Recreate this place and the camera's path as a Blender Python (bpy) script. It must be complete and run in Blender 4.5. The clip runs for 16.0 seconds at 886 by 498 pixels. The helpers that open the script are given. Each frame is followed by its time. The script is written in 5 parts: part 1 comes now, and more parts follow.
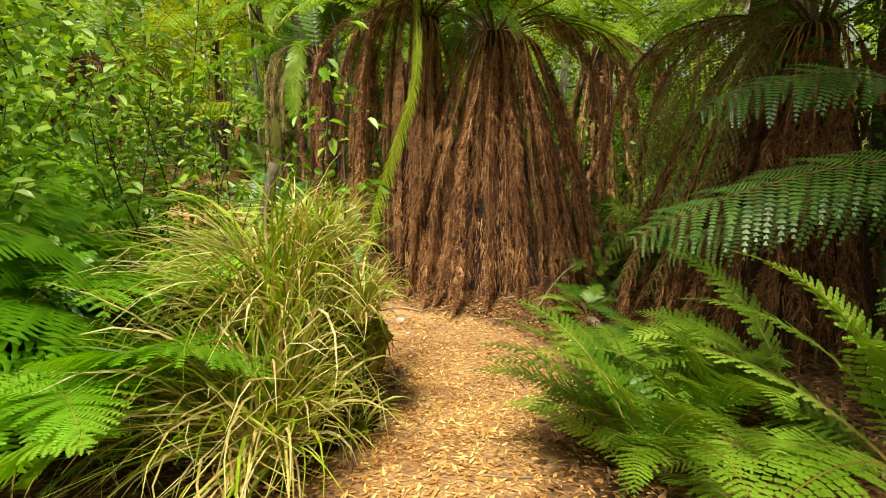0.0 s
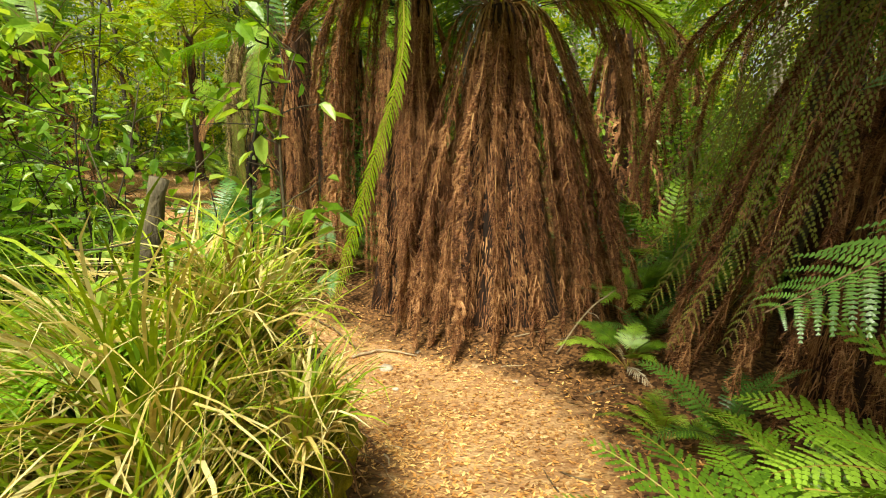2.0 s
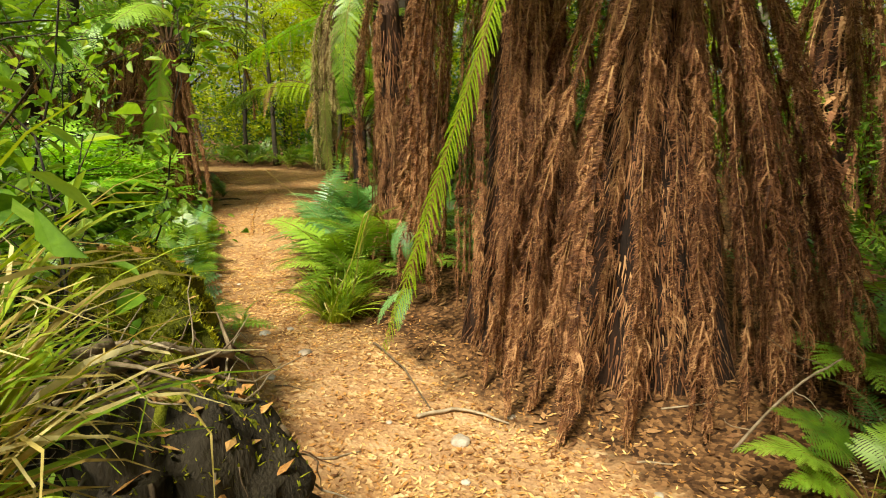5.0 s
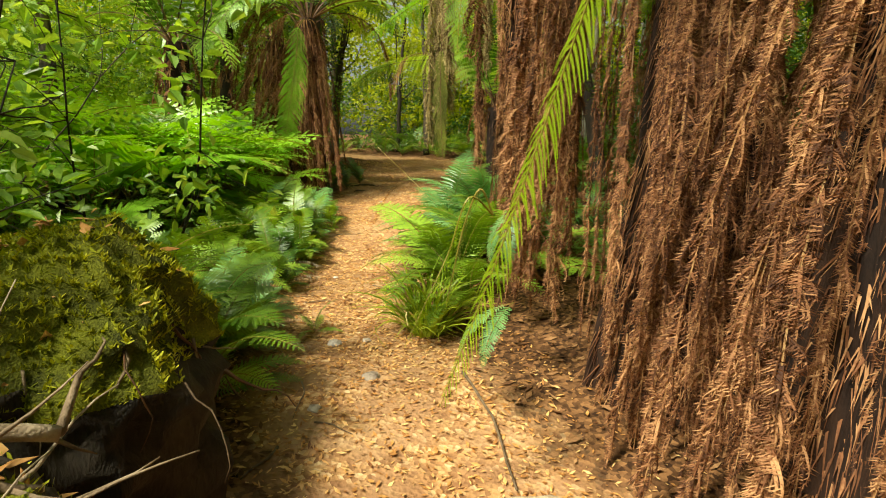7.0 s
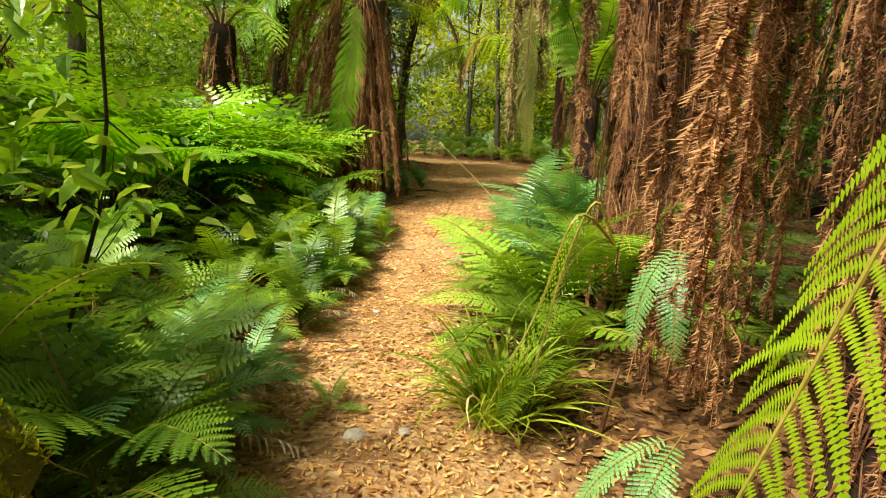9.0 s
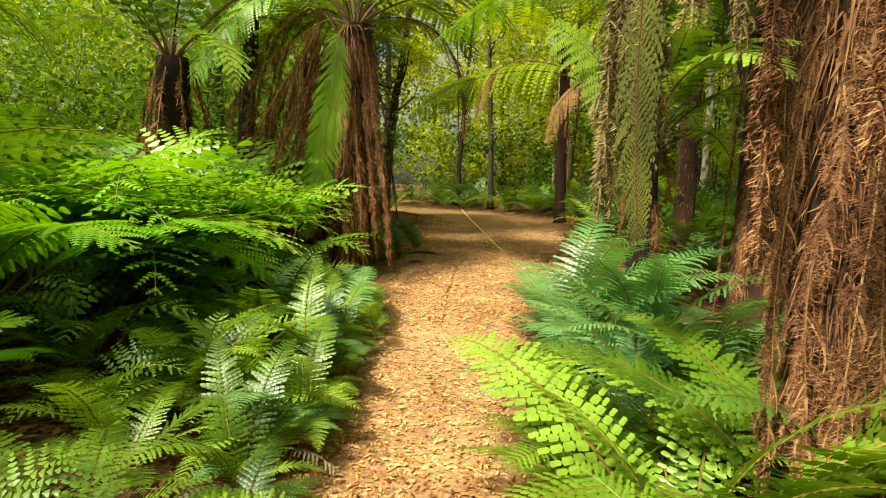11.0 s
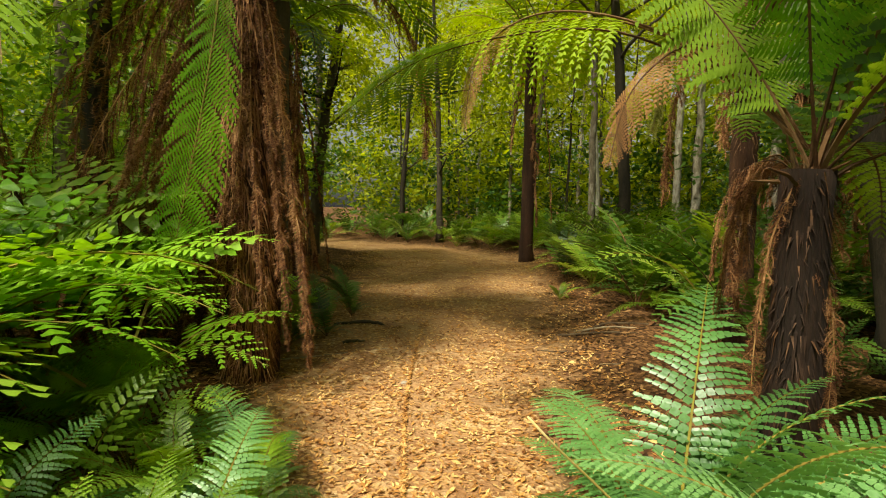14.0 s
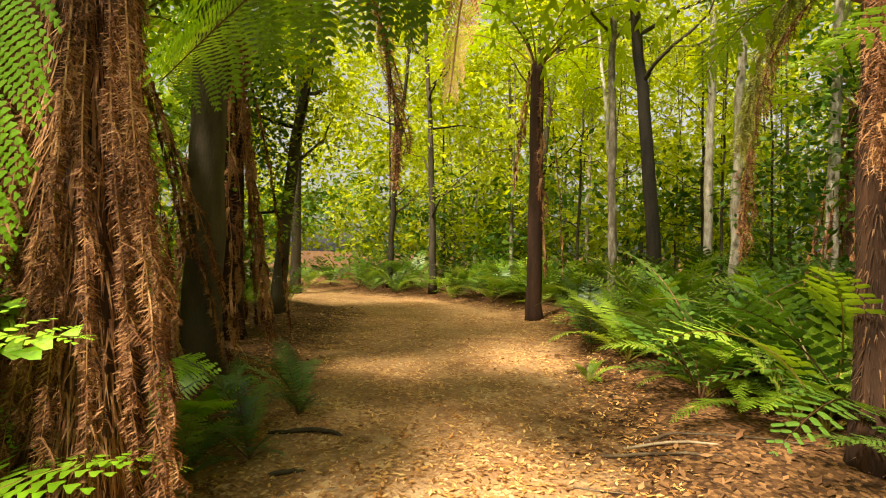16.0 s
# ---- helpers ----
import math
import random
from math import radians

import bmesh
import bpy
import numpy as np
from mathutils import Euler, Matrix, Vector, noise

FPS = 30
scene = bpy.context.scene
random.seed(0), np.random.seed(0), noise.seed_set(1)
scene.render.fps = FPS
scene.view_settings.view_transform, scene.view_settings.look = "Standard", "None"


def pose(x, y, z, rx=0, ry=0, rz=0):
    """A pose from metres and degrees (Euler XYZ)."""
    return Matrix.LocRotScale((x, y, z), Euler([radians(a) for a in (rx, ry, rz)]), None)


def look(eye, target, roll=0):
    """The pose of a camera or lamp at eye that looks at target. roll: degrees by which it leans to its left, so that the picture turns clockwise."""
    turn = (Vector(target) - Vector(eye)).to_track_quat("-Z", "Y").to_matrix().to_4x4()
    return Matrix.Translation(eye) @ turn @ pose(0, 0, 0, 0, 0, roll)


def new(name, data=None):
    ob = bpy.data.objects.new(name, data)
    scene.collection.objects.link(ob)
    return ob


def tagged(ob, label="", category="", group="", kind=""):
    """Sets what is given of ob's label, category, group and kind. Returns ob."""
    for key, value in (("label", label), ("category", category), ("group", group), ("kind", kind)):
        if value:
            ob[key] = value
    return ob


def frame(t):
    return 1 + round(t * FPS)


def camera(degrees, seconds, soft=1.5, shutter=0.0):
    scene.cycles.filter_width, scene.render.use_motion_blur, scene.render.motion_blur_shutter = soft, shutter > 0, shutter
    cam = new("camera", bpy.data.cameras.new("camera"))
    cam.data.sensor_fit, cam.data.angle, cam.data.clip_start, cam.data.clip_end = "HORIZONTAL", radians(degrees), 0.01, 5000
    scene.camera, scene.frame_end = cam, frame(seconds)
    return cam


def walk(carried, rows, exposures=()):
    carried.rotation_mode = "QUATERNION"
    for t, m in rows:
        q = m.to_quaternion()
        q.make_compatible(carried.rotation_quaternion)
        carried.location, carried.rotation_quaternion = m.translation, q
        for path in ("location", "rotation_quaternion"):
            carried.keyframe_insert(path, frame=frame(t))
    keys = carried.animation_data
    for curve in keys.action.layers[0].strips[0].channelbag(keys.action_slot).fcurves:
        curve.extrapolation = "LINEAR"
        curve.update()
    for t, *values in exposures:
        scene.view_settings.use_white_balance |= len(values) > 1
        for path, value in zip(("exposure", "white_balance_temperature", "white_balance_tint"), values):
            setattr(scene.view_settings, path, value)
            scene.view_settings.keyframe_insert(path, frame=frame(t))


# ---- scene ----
cam = camera(74.5, 16.0, soft=1.1)
METRES, EYE, TILT, LEAN, TURN = 11.4, 1.47, -11.0, 0.0, 0.0
ROWS = [
    (0.0, 0.0, 0.0, 0.0, -0.0, 0.0, 0.0),
    (0.5, -0.0019, 0.0285, 0.0058, -1.43, 0.06, 0.25),
    (1.0, -0.0055, 0.0592, 0.0125, -1.4, 0.12, 0.23),
    (1.5, -0.0036, 0.0873, 0.0163, -1.2, 0.12, 0.38),
    (2.0, -0.0016, 0.115, 0.0202, -0.61, 0.18, 0.47),
    (2.5, 0.0011, 0.1409, 0.0237, 0.49, 0.2, 0.18),
    (3.0, 0.0056, 0.1665, 0.0268, 2.02, 0.25, -0.11),
    (5.5, 0.0162, 0.2814, 0.0304, 17.44, -0.24, -3.42),
    (6.0, 0.0139, 0.3095, 0.0309, 21.54, -0.61, -4.35),
    (6.5, 0.013, 0.3363, 0.0323, 24.85, -1.03, -4.98),
    (7.0, 0.0079, 0.3635, 0.0336, 28.77, -1.49, -5.87),
    (7.5, -0.0037, 0.3871, 0.0355, 31.73, -1.95, -6.65),
    (8.0, -0.0177, 0.4137, 0.0354, 34.28, -2.37, -7.15),
    (8.5, -0.0373, 0.4377, 0.0363, 35.05, -2.51, -7.44),
    (9.0, -0.0587, 0.4653, 0.043, 35.25, -1.62, -7.93),
    (9.5, -0.081, 0.4899, 0.0473, 35.56, -0.08, -7.74),
    (10.0, -0.1065, 0.5169, 0.0543, 35.67, 1.53, -7.7),
    (12.5, -0.2288, 0.6372, 0.0978, 29.61, 3.43, -6.78),
    (13.0, -0.2488, 0.6675, 0.1037, 29.2, 3.47, -6.75),
    (13.5, -0.268, 0.696, 0.1112, 28.71, 3.98, -6.81),
    (14.0, -0.2857, 0.7289, 0.1192, 27.41, 5.77, -6.26),
    (14.5, -0.3032, 0.7574, 0.1256, 27.15, 7.11, -6.14),
    (15.0, -0.319, 0.791, 0.1337, 26.93, 8.02, -6.04),
    (15.5, -0.3306, 0.8244, 0.144, 26.74, 9.17, -5.92),
    (16.0, -0.3498, 0.8601, 0.1514, 27.13, 10.12, -6.08),
]
EXPOSURES = [(0.0, 0.6, 6900, 0), (3.0, 0.75, 6900, 1), (5.5, 0.6, 6800, 3), (7.0, 0.7, 6800, 3), (10.0, 0.9, 6900, 4), (12.5, 0.5, 7000, 3), (14.0, 0.4, 7100, 3), (15.5, 0.9, 7400, 12), (16.0, 1.2, 7500, 12)]
walk(cam, [(t, pose(0, 0, EYE, TILT, LEAN, TURN) @ pose(METRES * x, METRES * y, METRES * z, 90 + pitch, roll, yaw)) for t, x, y, z, yaw, pitch, roll in ROWS], EXPOSURES)

# ---- world and light ----
SUN_TO = Vector((-0.13, -0.57, 0.81)).normalized()      # towards the sun: high, behind the walker
world = bpy.data.worlds.new("world")
scene.world = world
world.use_nodes = True
wt = world.node_tree
wt.nodes.clear()
sky = wt.nodes.new("ShaderNodeTexSky")
sky.sky_type = "NISHITA"
sky.sun_disc = False
sky.sun_elevation = math.asin(SUN_TO.z)
sky.sun_rotation = math.atan2(SUN_TO.x, SUN_TO.y)
sky.air_density, sky.dust_density, sky.ozone_density = 1.0, 4.0, 0.6
bg = wt.nodes.new("ShaderNodeBackground")
bg.inputs["Strength"].default_value = 0.085
wo = wt.nodes.new("ShaderNodeOutputWorld")
haze = wt.nodes.new("ShaderNodeHueSaturation")      # thin high cloud
haze.inputs["Saturation"].default_value = 0.3
wt.links.new(sky.outputs[0], haze.inputs["Color"])
wt.links.new(haze.outputs[0], bg.inputs[0])
wt.links.new(bg.outputs[0], wo.inputs[0])
sun_data = bpy.data.lights.new("sun", "SUN")
sun_data.energy, sun_data.angle, sun_data.color = 5.0, radians(9), (1.0, 0.94, 0.82)
sun = new("sun", sun_data)
sun.matrix_world = look(SUN_TO * 40, (0, 0, 0))


# ---- materials ----
def mat(name, cols, rough=0.6, scale=8.0, bump=0.3, leaf=0.0, vary="object", detail=6.0, spec=0.3, stretch=(1, 1, 1), fine=90.0, thru=None):
    """cols: three colours from dark to light, mixed by noise and by each piece's own chance. leaf: share of light let through."""
    m = bpy.data.materials.new(name)
    m.use_nodes = True
    nt = m.node_tree
    nt.nodes.clear()
    N, Lk = nt.nodes.new, nt.links.new
    co = N("ShaderNodeTexCoord")
    mp = N("ShaderNodeMapping")
    mp.inputs["Scale"].default_value = stretch
    Lk(co.outputs["Object"], mp.inputs[0])
    n1 = N("ShaderNodeTexNoise")
    n1.inputs["Scale"].default_value, n1.inputs["Detail"].default_value = scale, detail
    Lk(mp.outputs[0], n1.inputs["Vector"])
    n2 = N("ShaderNodeTexNoise")
    n2.inputs["Scale"].default_value, n2.inputs["Detail"].default_value = fine, 3.0
    Lk(mp.outputs[0], n2.inputs["Vector"])
    add = N("ShaderNodeMath")
    add.operation = "MULTIPLY_ADD"
    add.inputs[1].default_value = 0.35
    Lk(n2.outputs[0], add.inputs[0])
    Lk(n1.outputs[0], add.inputs[2])
    fac = add
    if vary:
        rnd = N("ShaderNodeObjectInfo").outputs["Random"] if vary == "object" else N("ShaderNodeNewGeometry").outputs["Random Per Island"]
        mix = N("ShaderNodeMath")
        mix.operation = "MULTIPLY_ADD"
        mix.inputs[1].default_value = 0.55
        Lk(rnd, mix.inputs[0])
        Lk(fac.outputs[0], mix.inputs[2])
        sub = N("ShaderNodeMath")
        sub.operation = "SUBTRACT"
        sub.inputs[1].default_value = 0.27
        Lk(mix.outputs[0], sub.inputs[0])
        fac = sub
    ramp = N("ShaderNodeValToRGB")
    e = ramp.color_ramp.elements
    e[0].position, e[0].color = 0.32, (*cols[0], 1)
    e[1].position, e[1].color = 1.0, (*cols[2], 1)
    mid = e.new(0.66)
    mid.color = (*cols[1], 1)
    Lk(fac.outputs[0], ramp.inputs[0])
    p = N("ShaderNodeBsdfPrincipled")
    p.inputs["Roughness"].default_value = rough
    p.inputs["Specular IOR Level"].default_value = spec
    Lk(ramp.outputs[0], p.inputs["Base Color"])
    if bump:
        b = N("ShaderNodeBump")
        b.inputs["Strength"].default_value, b.inputs["Distance"].default_value = bump, 0.01
        Lk(n2.outputs[0], b.inputs["Height"])
        Lk(b.outputs[0], p.inputs["Normal"])
    out = N("ShaderNodeOutputMaterial")
    if leaf:
        tr = N("ShaderNodeBsdfTranslucent")
        hue = N("ShaderNodeMixRGB")
        hue.blend_type = "MULTIPLY"
        hue.inputs[0].default_value = 1.0
        hue.inputs[2].default_value = (*(thru or (1.5, 1.35, 0.45)), 1)
        Lk(ramp.outputs[0], hue.inputs[1])
        Lk(hue.outputs[0], tr.inputs[0])
        ms = N("ShaderNodeMixShader")
        ms.inputs[0].default_value = leaf
        Lk(p.outputs[0], ms.inputs[1])
        Lk(tr.outputs[0], ms.inputs[2])
        Lk(ms.outputs[0], out.inputs[0])
    else:
        Lk(p.outputs[0], out.inputs[0])
    return m


M_FERN = mat("fern_green", [(0.05, 0.115, 0.008), (0.16, 0.28, 0.016), (0.31, 0.48, 0.05)], 0.36, 5, 0.2, 0.3, spec=0.55)
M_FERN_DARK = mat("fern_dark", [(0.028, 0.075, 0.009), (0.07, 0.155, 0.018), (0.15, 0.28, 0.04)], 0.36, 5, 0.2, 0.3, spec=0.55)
M_FERN_BLUE = mat("fern_bluegreen", [(0.05, 0.13, 0.03), (0.12, 0.28, 0.07), (0.25, 0.46, 0.16)], 0.36, 5, 0.2, 0.3, thru=(1.2, 1.2, 0.5), spec=0.55)
M_BRACKEN = mat("bracken_bright", [(0.10, 0.25, 0.010), (0.20, 0.43, 0.016), (0.34, 0.60, 0.05)], 0.38, 4, 0.2, 0.38, spec=0.55)
M_LIME = mat("frond_lime", [(0.13, 0.21, 0.006), (0.24, 0.36, 0.010), (0.36, 0.50, 0.02)], 0.45, 5, 0.2, 0.4)
M_OLIVE = mat("ageing_frond", [(0.05, 0.06, 0.008), (0.13, 0.14, 0.02), (0.27, 0.26, 0.05)], 0.6, 6, 0.2, 0.3)
M_DEAD_MOSSY = mat("mossy_dead_frond", [(0.10, 0.075, 0.025), (0.27, 0.20, 0.075), (0.50, 0.40, 0.17)], 0.85, 4, 0.0, 0.2, "island", thru=(1.2, 1.0, 0.5))
M_STALK = mat("frond_stalk", [(0.12, 0.10, 0.012), (0.22, 0.19, 0.025), (0.32, 0.22, 0.05)], 0.5, 12, 0.2)
M_STALK_BROWN = mat("frond_stalk_brown", [(0.05, 0.022, 0.008), (0.12, 0.055, 0.02), (0.26, 0.15, 0.07)], 0.6, 12, 0.3)
M_DEAD = mat("dead_frond", [(0.05, 0.019, 0.008), (0.23, 0.094, 0.036), (0.52, 0.285, 0.125)], 0.8, 3, 0.0, 0.15, "island", thru=(1.3, 1.0, 0.5))
M_DEAD_PALE = mat("dead_frond_pale", [(0.13, 0.06, 0.02), (0.36, 0.185, 0.068), (0.62, 0.39, 0.17)], 0.8, 4, 0.3, 0.25, thru=(1.3, 1.0, 0.5))
M_DEAD_GREY = mat("dead_fern_grey", [(0.10, 0.08, 0.05), (0.24, 0.19, 0.12), (0.42, 0.36, 0.25)], 0.8, 6, 0.3, 0.15)
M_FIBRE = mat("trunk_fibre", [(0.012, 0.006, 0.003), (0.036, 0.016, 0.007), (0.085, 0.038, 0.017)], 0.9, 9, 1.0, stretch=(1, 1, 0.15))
M_BARK = mat("tree_bark", [(0.04, 0.032, 0.02), (0.17, 0.14, 0.09), (0.5, 0.46, 0.37)], 0.85, 15, 0.9, stretch=(1, 1, 0.35))
M_BARK_DARK = mat("dark_bark", [(0.014, 0.011, 0.007), (0.045, 0.034, 0.02), (0.10, 0.08, 0.045)], 0.85, 7, 0.9, stretch=(1, 1, 0.3))
M_LEAF = mat("shrub_leaf", [(0.06, 0.15, 0.012), (0.19, 0.35, 0.026), (0.42, 0.56, 0.11)], 0.34, 3, 0.15, 0.45, vary="island", spec=0.5)
# far leaves carry their sunlit glow in a brighter, yellower colour
M_LEAF_FAR_LIT = mat("far_leaf_lit", [(0.13, 0.19, 0.008), (0.30, 0.38, 0.013), (0.50, 0.55, 0.045)], 0.5, 0.7, 0.0, 0.55, vary="island")
# darker leaf colour with the wood's shade painted in
M_LEAF_SHADED = mat("shaded_leaf", [(0.025, 0.075, 0.008), (0.055, 0.13, 0.014), (0.13, 0.23, 0.025)], 0.45, 1.0, 0.0, 0.4, vary="island")
M_LITTER = mat("leaf_litter", [(0.13, 0.045, 0.013), (0.53, 0.25, 0.065), (0.84, 0.56, 0.22)], 0.65, 3, 0.2, 0.1, vary="island", thru=(1.2, 1, 0.6))
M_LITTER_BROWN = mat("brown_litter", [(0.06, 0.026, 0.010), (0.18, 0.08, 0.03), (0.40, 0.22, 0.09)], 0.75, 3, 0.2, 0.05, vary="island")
M_MOSS = mat("moss", [(0.03, 0.035, 0.004), (0.17, 0.18, 0.008), (0.46, 0.45, 0.025)], 0.9, 6, 1.0, fine=140)
M_MOSS_TUFT = mat("moss_tuft", [(0.12, 0.14, 0.005), (0.30, 0.32, 0.013), (0.54, 0.53, 0.035)], 0.8, 4, 0.0, 0.3, vary="island")
M_TWIG = mat("dead_wood", [(0.08, 0.05, 0.026), (0.21, 0.15, 0.085), (0.42, 0.33, 0.21)], 0.8, 14, 0.6)
M_STONE = mat("pale_stone", [(0.22, 0.17, 0.12), (0.38, 0.31, 0.23), (0.55, 0.50, 0.42)], 0.8, 9, 0.5)
M_GRASS = mat("tussock_green", [(0.09, 0.17, 0.008), (0.24, 0.34, 0.015), (0.46, 0.54, 0.05)], 0.45, 3, 0.0, 0.3, vary="island")
M_STRAW = mat("tussock_straw", [(0.30, 0.20, 0.045), (0.58, 0.46, 0.14), (0.80, 0.70, 0.36)], 0.55, 3, 0.0, 0.25, vary="island", thru=(1.2, 1.1, 0.7))


def ground_material():
    m = bpy.data.materials.new("forest_floor")
    m.use_nodes = True
    nt = m.node_tree
    N, Lk = nt.nodes.new, nt.links.new
    p = nt.nodes["Principled BSDF"]
    p.inputs["Roughness"].default_value = 0.9
    p.inputs["Specular IOR Level"].default_value = 0.15
    co = N("ShaderNodeTexCoord")

    def noisy(scale, detail=6.0):
        n = N("ShaderNodeTexNoise")
        n.inputs["Scale"].default_value, n.inputs["Detail"].default_value = scale, detail
        Lk(co.outputs["Object"], n.inputs["Vector"])
        return n.outputs[0]

    def ramp(fac, stops):
        r = N("ShaderNodeValToRGB")
        r.color_ramp.elements[0].position, r.color_ramp.elements[0].color = stops[0][0], (*stops[0][1], 1)
        r.color_ramp.elements[1].position, r.color_ramp.elements[1].color = stops[-1][0], (*stops[-1][1], 1)
        for pos, c in stops[1:-1]:
            r.color_ramp.elements.new(pos).color = (*c, 1)
        Lk(fac, r.inputs[0])
        return r.outputs[0]

    vor = N("ShaderNodeTexVoronoi")
    vor.inputs["Scale"].default_value = 38.0
    Lk(co.outputs["Object"], vor.inputs["Vector"])
    sep = N("ShaderNodeSeparateColor")
    Lk(vor.outputs["Color"], sep.inputs[0])
    chips = ramp(sep.outputs[0], [(0.0, (0.17, 0.075, 0.03)), (0.45, (0.40, 0.21, 0.08)), (0.8, (0.55, 0.33, 0.13)), (1.0, (0.74, 0.53, 0.28))])
    dirt = ramp(noisy(2.2), [(0.35, (0.27, 0.135, 0.06)), (0.6, (0.42, 0.25, 0.12)), (0.75, (0.55, 0.37, 0.20))])
    mixp = N("ShaderNodeMixRGB")
    Lk(ramp(noisy(5.0), [(0.4, (0.1, 0.1, 0.1)), (0.62, (0.85, 0.85, 0.85))]), mixp.inputs[0])
    Lk(dirt, mixp.inputs[1])
    Lk(chips, mixp.inputs[2])
    brown = ramp(sep.outputs[1], [(0.0, (0.03, 0.014, 0.006)), (0.55, (0.11, 0.052, 0.02)), (1.0, (0.26, 0.13, 0.05))])
    at = N("ShaderNodeAttribute")
    at.attribute_name = "trodden"
    edge = N("ShaderNodeMath")
    edge.operation = "MULTIPLY_ADD"
    edge.inputs[1].default_value = 0.7
    Lk(noisy(6.0), edge.inputs[0])
    Lk(at.outputs["Fac"], edge.inputs[2])
    mask = ramp(edge.outputs[0], [(0.62, (0, 0, 0)), (0.95, (1, 1, 1))])
    mix = N("ShaderNodeMixRGB")
    Lk(mask, mix.inputs[0])
    Lk(brown, mix.inputs[1])
    Lk(mixp.outputs[0], mix.inputs[2])
    Lk(mix.outputs[0], p.inputs["Base Color"])
    b = N("ShaderNodeBump")
    b.inputs["Strength"].default_value, b.inputs["Distance"].default_value = 0.7, 0.012
    h = N("ShaderNodeMath")
    h.operation = "ADD"
    Lk(vor.outputs["Distance"], h.inputs[0])
    Lk(noisy(60.0), h.inputs[1])
    Lk(h.outputs[0], b.inputs["Height"])
    Lk(b.outputs[0], p.inputs["Normal"])
    return m


M_GROUND = ground_material()

# ---- the footpath: x, y, height, half width ----
PATH = [(0.1, -4, .2, .45), (0.05, 0, .12, .45), (-.02, 1.5, .09, .45), (.05, 2.6, -.04, .42), (.14, 3.5, -.26, .46), (.34, 4.5, -.43, .62),
        (.1, 5.2, -.5, .7), (-.6, 5.75, -.46, .6), (-1.6, 6.5, -.3, .6), (-2.3, 7.1, -.27, .5), (-3.0, 7.8, -.25, .45), (-3.5, 8.7, -.24, .45),
        (-4.0, 9.5, -.22, .55), (-4.6, 10.6, -.13, .7), (-5.2, 11.6, -.06, .85), (-5.8, 12.8, .08, .95), (-6.5, 14.5, .18, 1.1), (-7.6, 17, .24, 1.3),
        (-8.9, 18.9, .26, 1.2), (-11.5, 19.8, .3, 1.0), (-20, 20.5, .4, 1.0)]


def smooth_line(pts, n=8):
    pts = np.array(pts, float)
    out = []
    for i in range(len(pts) - 1):
        a, b, c, d = pts[max(i - 1, 0)], pts[i], pts[i + 1], pts[min(i + 2, len(pts) - 1)]
        for k in range(n):
            u = k / n
            out.append(.5 * (2 * b + (c - a) * u + (2 * a - 5 * b + 4 * c - d) * u * u + (3 * b - a - 3 * c + d) * u ** 3))
    out.append(pts[-1])
    return np.array(out)


TRACK = smooth_line(PATH)


def off_path(x, y):
    """Distance from the path's edge (negative on the path)."""
    d2 = (TRACK[:, 0] - x) ** 2 + (TRACK[:, 1] - y) ** 2
    i = int(d2.argmin())
    return math.sqrt(d2[i]) - TRACK[i, 3]


def ground_z(x, y):
    d2 = (TRACK[:, 0] - x) ** 2 + (TRACK[:, 1] - y) ** 2
    w = 1 / (d2 + .02) ** 2
    w /= w.sum()
    z, hw = (w * TRACK[:, 2]).sum(), (w * TRACK[:, 3]).sum()
    u = min(max((math.sqrt(d2.min()) - hw) / 1.2, 0), 1)
    lump = noise.noise((x * 1.3, y * 1.3, 3.1)) * 0.05 + noise.noise((x * 5, y * 5, 1.7)) * 0.018
    return z + .14 * u * u * (3 - 2 * u) + lump * (0.25 + 0.75 * u)


# ---- builders ----
class Builder:
    """Collects vertices and faces, each with a material slot."""

    def __init__(self):
        self.v, self.f, self.m = [], [], []

    def add(self, verts, faces, slot=0):
        k = len(self.v)
        self.v.extend(map(tuple, verts))
        self.f.extend([tuple(i + k for i in q) for q in faces])
        self.m.extend([slot] * len(faces))

    def tube(self, pts, radii, sides=5, slot=0, cap=True):
        pts = np.array(pts, float)
        n = len(pts)
        tan = np.gradient(pts, axis=0)
        tan /= np.linalg.norm(tan, axis=1)[:, None] + 1e-9
        ref = np.where(np.abs(tan[:, 2:3]) > 0.9, np.array([[1.0, 0, 0]]), np.array([[0, 0, 1.0]]))
        a = np.cross(tan, ref)
        a /= np.linalg.norm(a, axis=1)[:, None] + 1e-9
        for i in range(1, n):
            if (a[i] * a[i - 1]).sum() < 0:
                a[i] = -a[i]
        b = np.cross(tan, a)
        r = np.broadcast_to(np.array(radii, float), (n,))
        vs, fs = [], []
        for i in range(n):
            for k in range(sides):
                g = 2 * math.pi * k / sides
                vs.append(pts[i] + r[i] * (math.cos(g) * a[i] + math.sin(g) * b[i]))
        for i in range(n - 1):
            for k in range(sides):
                j = (k + 1) % sides
                fs.append((i * sides + k, i * sides + j, (i + 1) * sides + j, (i + 1) * sides + k))
        if cap:
            fs.append(tuple(range(sides))[::-1])
            fs.append(tuple((n - 1) * sides + k for k in range(sides)))
        self.add(vs, fs, slot)

    def mesh(self, name, mats, smooth=False):
        me = bpy.data.meshes.new(name)
        me.from_pydata(self.v, [], self.f)
        for mm in mats:
            me.materials.append(mm)
        me.polygons.foreach_set("material_index", self.m)
        if smooth:
            me.polygons.foreach_set("use_smooth", [True] * len(self.f))
        me.update()
        return me


